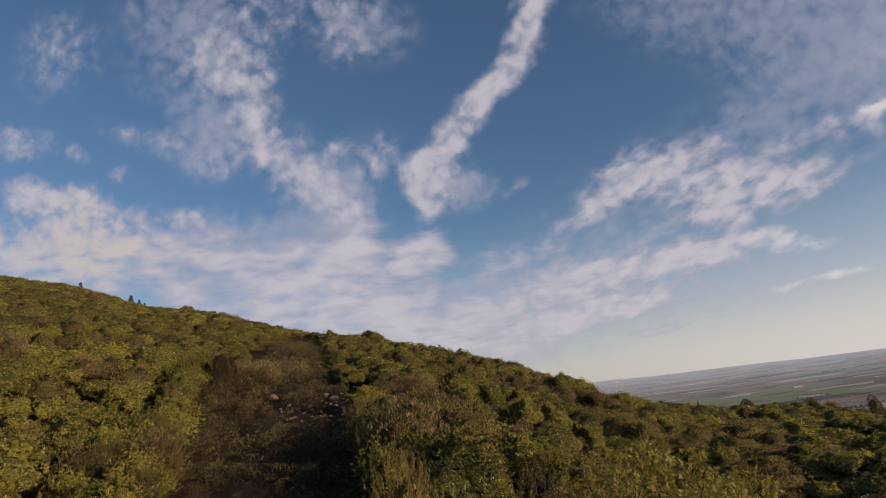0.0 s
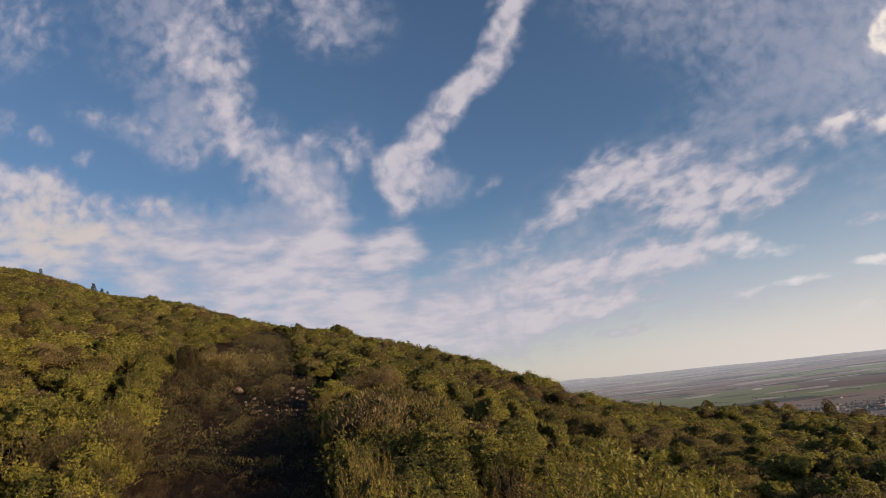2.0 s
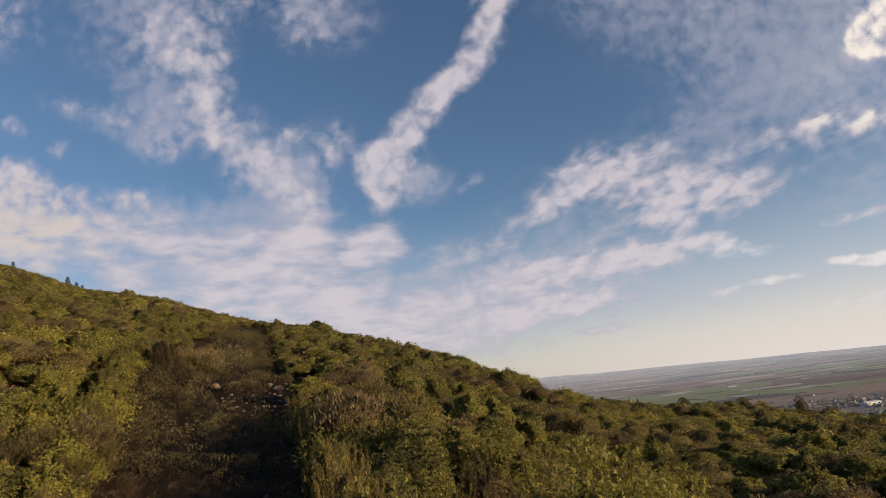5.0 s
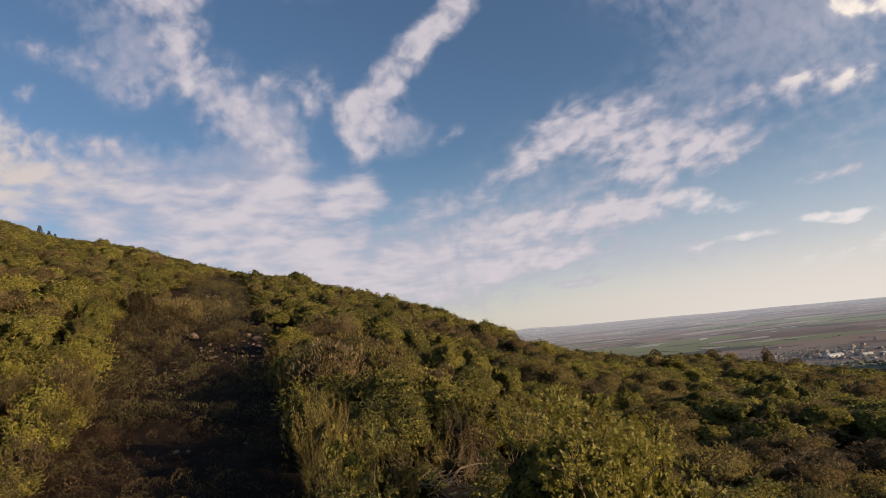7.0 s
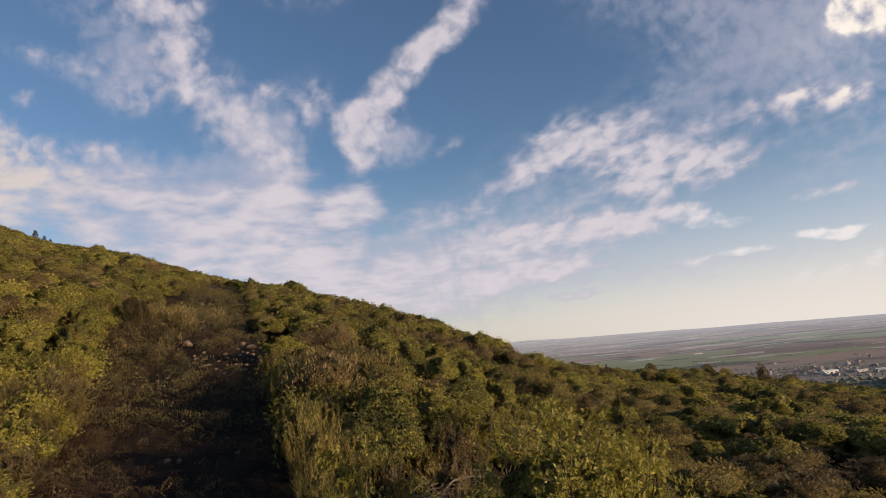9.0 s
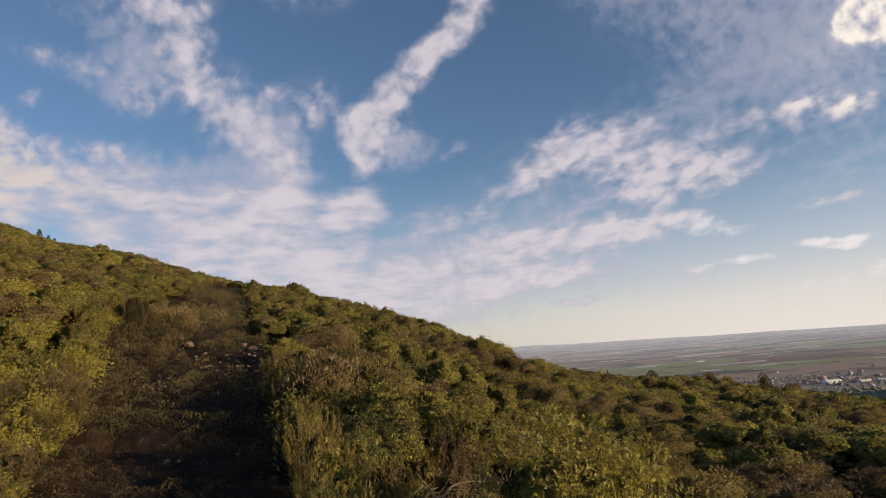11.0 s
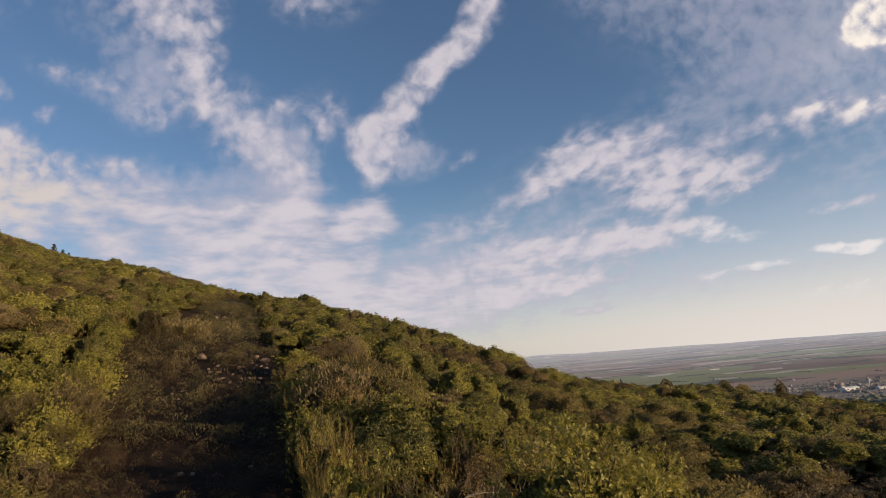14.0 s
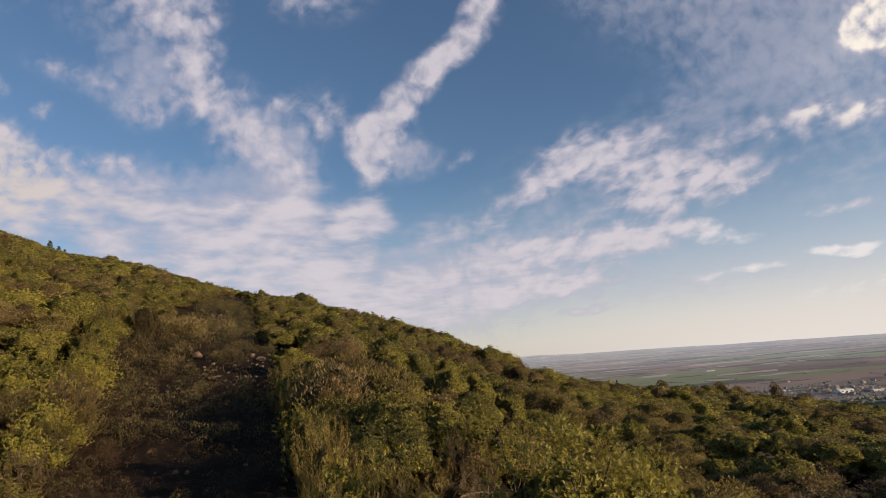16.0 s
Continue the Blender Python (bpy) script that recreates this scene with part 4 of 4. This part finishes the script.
M_GRASS = leafy("dry_grass", (0.14, 0.105, 0.04), (0.22, 0.165, 0.06), (0.32, 0.24, 0.095), False, rough=0.8, glow=0.25)


def across(xy):
    """Place across the cleared strip, -1 at one edge and 1 at the other."""
    ys = [s[1] for s in STRIP]
    return (xy[:, 0] - np.interp(xy[:, 1], ys, [s[0] for s in STRIP])) / np.interp(xy[:, 1], ys, [s[2] for s in STRIP])


pebble = np.random.default_rng(55)
ROCKS = [(-21.6, 29.2, 0.29), (-16.5, 28.8, 0.22), (-17.2, 29.8, 0.17), (-20.2, 30.5, 0.13)]            # bearing, distance, size
ROCKS += [(pebble.normal(-18.3, 1.3), pebble.uniform(23.5, 28.5), pebble.uniform(0.05, 0.13)) for _ in range(34)]
ROCKS += [(pebble.uniform(-25, -16), pebble.uniform(15, 24), pebble.uniform(0.06, 0.11)) for _ in range(8)]
ROCKS += [(pebble.normal(-19.5, 0.7), pebble.uniform(38, 60), pebble.uniform(0.12, 0.28)) for _ in range(10)]
rock_xy = np.array([(d * math.sin(radians(b)), d * math.cos(radians(b)), q) for b, d, q in ROCKS])


def off_rocks(xy):
    """Leaves the rocks and a little ground before them bare."""
    dx, dy = xy[:, None, 0] - rock_xy[None, :, 0], xy[:, None, 1] - rock_xy[None, :, 1]
    return xy[(np.hypot(dx, dy + 0.25) > rock_xy[:, 2] * 1.3 + 0.3).all(1)]


tufts = off_rocks(strip_spots(820, 10, 70, 0.5, 31))
near_tufts, far_tufts = tufts[:, 1] < 22, tufts[:, 1] > 29
carpet("low_heath", "heath", tufts[near_tufts], 0.36, 0.14, 190, M_LOW_SHADED, "low dark heath tufts regrowing on the cleared strip", "heath", 480)
carpet("low_heath", "heath", tufts[~near_tufts & ~far_tufts], 0.68, 0.2, 150, M_LOW_SHADED, "low dark heath regrowing on the cleared strip", "heath", 500)
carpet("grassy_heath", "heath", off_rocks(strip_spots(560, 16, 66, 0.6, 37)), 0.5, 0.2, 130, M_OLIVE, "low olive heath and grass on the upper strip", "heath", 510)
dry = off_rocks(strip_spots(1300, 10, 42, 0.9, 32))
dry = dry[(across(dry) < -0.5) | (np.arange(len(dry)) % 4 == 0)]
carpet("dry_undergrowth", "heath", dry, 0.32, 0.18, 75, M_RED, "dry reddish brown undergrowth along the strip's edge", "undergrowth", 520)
gr = np.random.default_rng(35)
bank = np.stack([gr.uniform(-13.5, -6.0, 400), gr.uniform(9.0, 16.2, 400)], 1)
bank = bank[across(bank) < -0.7]
carpet("dry_undergrowth", "heath", bank, 0.24, 0.11, 190, M_RED, "tangled dry reddish undergrowth on the bank", "undergrowth", 525)
foot = np.stack([gr.uniform(-6.5, 0.5, 420), gr.uniform(-9.0, 10.0, 420)], 1)
foot = foot[(off_strip(foot[:, 0], foot[:, 1]) < 0.4)]
carpet("low_heath", "heath", foot, 0.3, 0.15, 130, M_LOW_SHADED, "low dark heath at the foot of the cleared strip", "heath", 534)
carpet("bank_heath", "heath", bank[::5] + [0.3, 0.2], 0.36, 0.12, 230, M_OLIVE, "low olive heath among the dry undergrowth", "heath", 530)
carpet("low_scrub", "heath", strip_spots(420, 36, 100, 0.4, 33), 0.55, 0.24, 110, M_OLIVE, "olive grass and low scrub on the upper strip", "scrub", 540)
patch_xy = np.stack([gr.normal(-13.7, 0.75, 110), gr.normal(31.8, 1.0, 110)], 1)
patch_xy = patch_xy[np.hypot(patch_xy[:, 0] + 13.8, patch_xy[:, 1] - 28.9) > 2.2]
carpet("dry_grass", "heath", patch_xy, 0.8, 0.22, 120, M_GRASS, "patch of dry tan grass beside the strip", "grass", 560, 0)
sticks = []
for x, y in strip_spots(130, 3, 40, 0.2, 36):
    a, q = gr.uniform(0, 6.283), gr.uniform(0.1, 0.35)
    z = float(land(x, y)) + 0.03
    sticks.append(tube([(x, y, z), (x + math.cos(a) * q, y + math.sin(a) * q, z + gr.uniform(-0.02, 0.16))], [0.008, 0.004], 3))
sv, sf = merged(sticks)
tagged(new("cut_twigs", mesh_from("cut_twigs", sv, sf, [M_STEM])), "grey brown cut twigs littering the strip", "twigs", kind="stuff")


def stone(seed, size):
    """A weathered, angular stone."""
    r = np.random.default_rng(seed)
    bm = bmesh.new()
    bmesh.ops.create_icosphere(bm, subdivisions=2, radius=1)
    cuts = [unit(r.normal(size=3)) for _ in range(6)]
    for v in bm.verts:
        p = np.array(v.co[:])
        for c in cuts:
            p = p - c * max(0.0, float(p @ c) - 0.62)
        p = p * (1 + 0.05 * r.normal())
        v.co = p * np.array([1.0, 0.75, 0.6]) * size
    me = bpy.data.meshes.new("stone")
    bm.to_mesh(me)
    bm.free()
    me.materials.append(M_STONE)
    return me


def stone_at(n, bearing, dist, size):
    x, y = dist * math.sin(radians(bearing)), dist * math.cos(radians(bearing))
    ob = new("stone", stone(n, size))
    ob.matrix_basis = pose(x, y, float(land(x, y)) + size * 0.5, gr.uniform(-15, 15), gr.uniform(-15, 15), gr.uniform(0, 360))
    tagged(ob, "large pale limestone block lying on the cleared strip" if size > 0.22 else "pale limestone rock lying among low heath", "stone", "stones on the strip")


for n, (b, d, q) in enumerate(ROCKS):
    stone_at(1 + n, b, d, q)


# ---- bare and dead wood ----
def twig_fan(seed, count, wide, tall, thick):
    r = np.random.default_rng(seed)
    out = []
    for _ in range(count):
        a, lean = r.uniform(0, 6.283), r.uniform(0.1, 1.0)
        e = np.array([math.cos(a) * lean * wide, math.sin(a) * lean * wide, tall * r.uniform(0.65, 1.05)])
        m = e * 0.5 + r.normal(size=3) * 0.1 * np.array([1, 1, 0.3])
        out.append(tube([(0, 0, -0.1), m * [0.5, 0.5, 0.9], e * [0.8, 0.8, 0.8], e], [thick, thick * 0.8, thick * 0.5, thick * 0.25], 3))
        for _ in range(4):
            s = m + (e - m) * r.uniform(0, 0.9)
            t = s + np.array([r.normal() * 0.16, r.normal() * 0.16, r.uniform(0.12, 0.4)])
            out.append(tube([s, (s + t) / 2 + r.normal(size=3) * 0.02, t], [thick * 0.5, thick * 0.35, thick * 0.2], 3))
    return merged(out)


def bare_bush(seed, bearing, dist, wide, tall, mat, label):
    """A dead bush: fanned bare twigs, densest at the heart."""
    x, y = dist * math.sin(radians(bearing)), dist * math.cos(radians(bearing))
    root = tagged(new("bare_bush"), label, "shrub", "bare bushes")
    root.matrix_basis = pose(x, y, float(land(x, y)), 0, 0, seed * 40)
    v, f = twig_fan(seed, 22, wide, tall, 0.011)
    part("branchwork", mesh_from("branchwork", v, f, [mat]), root)
    v, f, s = crown("heath", seed, wide * 0.9, tall, 2600, 0.11, 9, 0)
    part("dead_crown", mesh_from("dead_crown", v, f, [M_CORE]), root, "fine dark dead twigs")


M_GREY = twiggy("grey_twigs", (0.09, 0.068, 0.042), (0.21, 0.16, 0.10))
bare_bush(4, -25.8, 31.8, 0.55, 1.7, M_STEM, "dark leafless bush standing at the strip's edge")
bare_bush(5, -25.2, 32.6, 0.5, 1.4, M_STEM, "dark leafless bush standing at the strip's edge")


def leaning_heather(seed, bearing, dist, wide, tall):
    """Long bowed grey twigs that lean one way, thinly set with fine olive needles."""
    x, y = dist * math.sin(radians(bearing)), dist * math.cos(radians(bearing))
    root = tagged(new("leaning_heather"), "leggy heather with long bowed grey twigs and thin olive foliage", "shrub", "leaning heather on the bank")
    root.matrix_basis = pose(x, y, float(land(x, y)), 0, 0, 0)
    r = np.random.default_rng(seed)
    rods, base, axis = [], [], []
    for _ in range(48):
        s = np.array([r.normal() * wide * 0.4 - 0.3, r.normal() * wide * 0.35, -0.1])
        h = tall * r.uniform(0.55, 1.05)
        over = np.array([r.uniform(-0.15, 0.75), r.uniform(-0.35, 0.25), 0.0]) * h
        pts = [s + over * t ** 1.8 + np.array([0, 0, h * t * (1 - 0.12 * t)]) + r.normal(size=3) * 0.02 for t in (0, 0.3, 0.6, 0.85, 1.0)]
        rods.append(tube(pts, [0.011, 0.009, 0.006, 0.004, 0.002], 3))
        for k in range(3):
            m = pts[int(r.integers(2, 4))]
            e = m + unit(pts[4] - pts[2] + r.normal(size=3) * 0.25) * r.uniform(0.2, 0.5)
            rods.append(tube([m, (m + e) / 2 + r.normal(size=3) * 0.015, e], [0.005, 0.003, 0.0015], 3))
            for q in np.linspace(0.1, 1, 18):
                base.append(m + (e - m) * q)
                axis.append(unit(e - m) + unit(r.normal(size=3)) * 0.8)
    v, f = merged(rods)
    part("branchwork", mesh_from("branchwork", v, f, [M_GREY]), root)
    v, f = leaves(np.array(base), unit(np.array(axis)), 0.065, 0.3, r)
    part("foliage", mesh_from("foliage", v, f, [M_HEATH]), root, "thin olive needles")


for n, (b, d, w, h) in enumerate(((-30.0, 19.2, 0.7, 1.3), (-31.3, 18.6, 0.8, 1.5), (-32.8, 18.9, 0.9, 1.6), (-34.4, 18.5, 0.9, 1.6), (-36.2, 18.6, 0.9, 1.7), (-33.4, 17.6, 0.7, 1.2))):
    leaning_heather(200 + n, b, d, w, h)


def brush_pile(bearing, dist):
    """Cut branches thrown over one another."""
    x, y = dist * math.sin(radians(bearing)), dist * math.cos(radians(bearing))
    root = tagged(new("brush_pile"), "heap of bleached cut branches between green shrubs", "branches")
    root.matrix_basis = pose(x, y, float(land(x, y)), 0, 0, 0)
    r = np.random.default_rng(77)
    for n in range(34):
        a, q, tilt = r.uniform(-0.8, 0.8) + (3.14 if n % 2 == 0 else 0), r.uniform(0.6, 1.2), r.uniform(-0.4, 0.5)
        s = np.array([r.normal() * 0.4, r.normal() * 0.3, 0.1 + 0.85 * r.random() ** 0.7])
        way_out = np.array([math.cos(a), math.sin(a), tilt])
        pts, p = [s], s
        for _ in range(5):
            way_out = unit(way_out + r.normal(size=3) * 0.28)
            p = p + way_out * q / 5
            pts.append(p)
        bits = [tube(pts, [0.014, 0.013, 0.011, 0.008, 0.006, 0.003], 5)]
        for _ in range(3):
            m = pts[int(r.integers(1, 5))]
            w1 = unit(way_out + r.normal(size=3) * 0.7)
            w2 = unit(w1 + r.normal(size=3) * 0.5)
            bits.append(tube([m, m + w1 * 0.16, m + w1 * 0.16 + w2 * 0.2], [0.007, 0.005, 0.002], 4))
        v, f = merged(bits)
        part("branch", mesh_from("branch", v, f, [M_DEAD], smooth=True), root)


brush_pile(-1.2, 11.7)

# ---- trees on the skylines ----
M_PINE, _ = leaf_pair("pine_needles", (0.018, 0.026, 0.012), (0.04, 0.05, 0.02), (0.07, 0.075, 0.03), rough=0.7, glow=0.1)


def pine(seed, tall, wide, leaf=0.4):
    """A small conifer: tapered trunk, whorls of limbs, needle clumps in tiers."""
    r = np.random.default_rng(seed)
    root = tagged(new("pine_tree"), "small dark pine standing above the scrub", "tree", "trees on the skyline")
    tv, tf = tube([(0, 0, -0.3), (0.05, 0, tall * 0.5), (0.1, 0.03, tall)], [0.11, 0.07, 0.02], 6)
    part("trunk", mesh_from("trunk", tv, tf, [M_STEM], smooth=True), root)
    base, axis, limbs = [], [], []
    for t in np.linspace(0.28, 0.97, 9):
        for k in range(6):
            a = r.uniform(0, 6.283)
            q = wide * (1.08 - t) * r.uniform(0.6, 1.15) + 0.15
            tip = np.array([math.cos(a) * q, math.sin(a) * q, tall * t + 0.12 * q])
            limbs.append(tube([(0.05, 0.0, tall * t - 0.15), tip], [0.025, 0.008], 3))
            for _ in range(9):
                p = np.array([0.05, 0, tall * t]) + (tip - [0.05, 0, tall * t]) * r.uniform(0.25, 1.0)
                base.append(p + r.normal(size=3) * 0.08)
                axis.append(np.array([math.cos(a), math.sin(a), 0.7]) + r.normal(size=3) * 0.5)
    v, f = leaves(np.array(base), unit(np.array(axis)), leaf, 0.5, r)
    lv, lf = merged(limbs)
    part("limb_whorls", mesh_from("limb_whorls", lv, lf, [M_STEM]), root)
    part("crown", mesh_from("crown", v, f, [M_PINE]), root)
    return root


def on_hill(ob, bearing, dist, grow=1.0, turn=0.0):
    x, y = dist * math.sin(radians(bearing)), dist * math.cos(radians(bearing))
    ob.matrix_basis = pose(x, y, float(land(x, y)), 0, 0, turn) @ Matrix.Diagonal((grow, grow, grow, 1))


first_pine = pine(5, 5.0, 1.7)
on_hill(first_pine, -32.6, 200, 0.75)
for n, (b, d, g) in enumerate(((-32.0, 203, 0.6), (-31.6, 205, 0.5), (-36.3, 232, 0.7), (-28.0, 178, 0.5))):
    on_hill(copy_thing(first_pine, pose(0, 0, 0)), b, d, g, 70 * n)


def round_tree(seed, bearing, dist, wide, tall, mat, label):
    """A small broad-crowned tree that stands out of the scrub."""
    root = tagged(new("small_tree"), label, "tree", "trees on the skyline")
    for sv, sf in stems(seed, wide, tall, 3, 0.07):
        part("trunk", mesh_from("trunk", sv, sf, [M_STEM], smooth=True), root)
    v, f, slot = crown("heath", seed, wide, tall, 2200, 0.16, 14, 0.66)
    part("crown", mesh_from("crown", v, f, [mat, B_HEATH, M_CORE], slot, smooth=slot >= 1), root)
    on_hill(root, bearing, dist)


round_tree(701, 18.2, 101, 1.2, 2.8, M_HEATH, "rounded olive green tree rising from the scrub")
round_tree(702, 22.7, 107, 1.6, 2.7, M_HEATH, "rounded olive green tree rising from the scrub")
round_tree(703, 24.0, 106, 1.4, 2.3, M_HEATH, "rounded olive green tree rising from the scrub")
round_tree(704, 26.7, 112, 1.1, 3.7, M_BROWN, "thin brownish half bare tree on the ridge")
round_tree(705, 28.6, 104, 1.4, 2.1, M_BROWN, "brownish bushy tree on the ridge")


# ---- the plain: houses, sheds, hedgerows ----
def plaster(name, a, b):
    return twiggy(name, a, b, 0.4)


M_WALL, M_ROOF, M_SHED = plaster("pale_plaster", (0.36, 0.34, 0.325), (0.48, 0.46, 0.44)), plaster("clay_roof", (0.24, 0.17, 0.14), (0.32, 0.24, 0.20)), plaster("white_sheet_metal", (0.55, 0.55, 0.54), (0.65, 0.65, 0.64))
M_DARK = plaster("dark_opening", (0.03, 0.03, 0.035), (0.05, 0.05, 0.055))


def house(name, label, cat, group, l, w, h, pitch, wall, roof):
    """A gabled building: walls, overhanging roof, windows and door let into the front."""
    root = tagged(new(name), label, cat, group)
    x, y = l / 2, w / 2
    v = [(-x, -y, -1), (x, -y, -1), (x, y, -1), (-x, y, -1), (-x, -y, h), (x, -y, h), (x, y, h), (-x, y, h), (-x, 0, h + pitch), (x, 0, h + pitch)]
    f = [(0, 1, 5), (0, 5, 4), (2, 3, 7), (2, 7, 6), (1, 2, 6), (1, 6, 5), (5, 6, 9), (3, 0, 4), (3, 4, 7), (7, 4, 8)]
    part("wall", mesh_from("wall", v, f, [wall]), root)
    o = 0.5
    rv = [(-x - o, -y - o, h - 0.3), (x + o, -y - o, h - 0.3), (x + o, 0, h + pitch + 0.1), (-x - o, 0, h + pitch + 0.1), (x + o, y + o, h - 0.3), (-x - o, y + o, h - 0.3)]
    rv += [(a, b, c + 0.3) for a, b, c in rv]
    rf = [(6, 7, 8), (6, 8, 9), (9, 8, 10), (9, 10, 11), (0, 3, 2), (0, 2, 1), (3, 5, 4), (3, 4, 2), (0, 1, 7), (0, 7, 6), (5, 11, 10), (5, 10, 4), (1, 2, 8), (1, 8, 7), (2, 4, 10), (2, 10, 8), (0, 6, 9), (0, 9, 3), (3, 9, 11), (3, 11, 5)]
    part("roof", mesh_from("roof", rv, rf, [roof]), root)
    for k in range(3):
        wx, wz, ww, wh = -x + l * (0.2 + 0.3 * k), h * 0.5, l * 0.06, h * 0.18
        if k == 1:
            wz, wh = h * 0.32, h * 0.32
        q = [(wx - ww, -y - 0.05, wz - wh), (wx + ww, -y - 0.05, wz - wh), (wx + ww, -y - 0.05, wz + wh), (wx - ww, -y - 0.05, wz + wh)]
        q += [(a, b + 0.1, c) for a, b, c in q]
        part("door" if k == 1 else "window", mesh_from("opening", q, [(0, 1, 2, 3), (0, 4, 5, 1), (1, 5, 6, 2), (2, 6, 7, 3), (3, 7, 4, 0)], [M_DARK]), root)
    return root


hr = np.random.default_rng(91)
home = house("house", "pale plastered house with a clay tile roof on the plain", "house", "houses on the plain", 13, 9, 5.5, 2.2, M_WALL, M_ROOF)
shed = house("warehouse", "long white metal warehouse on the plain", "warehouse", "warehouses on the plain", 42, 18, 6, 2.0, M_SHED, M_SHED)
on_hill(home, 30.1, 1760)
on_hill(shed, 31.3, 1730, 1.0, 15)
for n in range(95):
    if n < 66:
        b, d = hr.normal(30.0, 3.6), hr.normal(1800, 90)
    else:
        b, d = hr.uniform(9, 40), hr.uniform(1950, 3300)
    on_hill(copy_thing(home, pose(0, 0, 0)), b, d, hr.uniform(0.45, 0.85) * (1 if d < 2300 else 0.75), hr.uniform(-60, 60))
for b, d, g in ((22.1, 2900, 0.9), (18.3, 2800, 0.7), (33.4, 1740, 0.6), (34.6, 1760, 0.5), (23.2, 1900, 0.6), (27.5, 2950, 0.7), (37.3, 2080, 0.7), (20.5, 1990, 0.4)):
    on_hill(copy_thing(shed, pose(0, 0, 0)), b, d, g, hr.uniform(-20, 20))

# pale grey tones: haze over the distance is mixed into the tree colour
M_HAZED_WOODS = leafy("hazed_far_woods", (0.20, 0.20, 0.185), (0.235, 0.23, 0.205), (0.27, 0.26, 0.22), False, rough=0.9, glow=0.0)


def foothill_trees():
    """The wooded foothill before the village, as one mass of low crowns."""
    bv, bf = ball(1)
    count = 3400
    b, d = np.radians(hr.uniform(20, 46, count)), hr.uniform(520, 1000, count)
    px, py, ps = d * np.sin(b), d * np.cos(b), hr.uniform(1.2, 2.6, count)
    lump = 1 + 0.22 * hr.normal(size=(count, len(bv), 1))
    v = np.stack([px, py, land(px, py) + ps * 0.25], 1)[:, None] + bv[None] * lump * ps[:, None, None] * np.array([1.3, 1.3, 0.7])
    f = (bf[None] + (np.arange(count) * len(bv))[:, None, None]).reshape(-1, 3)
    # green lightened with haze in the base colour
    m = leafy("hazed_foothill_woods", (0.15, 0.155, 0.105), (0.19, 0.19, 0.125), (0.23, 0.225, 0.145), False, rough=0.9, glow=0.0)
    ob = new("hazed_foothill_woods", mesh_from("hazed_foothill_woods", v.reshape(-1, 3), f, [m], smooth=True, tone=np.repeat(hr.random(count), len(bv))))
    tagged(ob, "hazy green woods covering the foothill before the village", "woods", kind="stuff")


foothill_trees()


def far_trees():
    """Hedgerows, copses and the wooded foothill, as one mass of rounded crowns."""
    bv, bf = ball(1)
    px, py, ps = [], [], []
    for _ in range(150):
        b, d = radians(hr.uniform(4, 44)), 1300 * (4300 / 1300) ** hr.random()
        x, y, a = d * math.sin(b), d * math.cos(b), radians(hr.choice([24, 114]) + hr.normal(0, 8))
        for k in range(int(hr.integers(6, 26))):
            px.append(x + math.cos(a) * k * 6 + hr.normal(0, 2))
            py.append(y + math.sin(a) * k * 6 + hr.normal(0, 2))
            ps.append(hr.uniform(1.2, 2.8))
    for _ in range(260):
        b, d = radians(hr.normal(30, 4.0)), hr.normal(1800, 110)
        px.append(d * math.sin(b))
        py.append(d * math.cos(b))
        ps.append(hr.uniform(1.8, 3.6))
    px, py, ps = np.array(px), np.array(py), np.array(ps)
    pz = land(px, py)
    ps = ps * np.clip(-pz / 145, 0.25, 1)
    lump = 1 + 0.18 * hr.normal(size=(len(px), len(bv), 1))
    v = np.stack([px, py, pz + ps * 0.6], 1)[:, None] + bv[None] * lump * ps[:, None, None] * np.array([1.0, 1.0, 0.85])
    f = (bf[None] + (np.arange(len(px)) * len(bv))[:, None, None]).reshape(-1, 3)
    tone = np.repeat(hr.random(len(px)), len(bv))
    ob = new("hazed_far_woods", mesh_from("hazed_far_woods", v.reshape(-1, 3), f, [M_HAZED_WOODS], tone=tone))
    tagged(ob, "hedgerows and copses on the plain", "woods", kind="stuff")


far_trees()
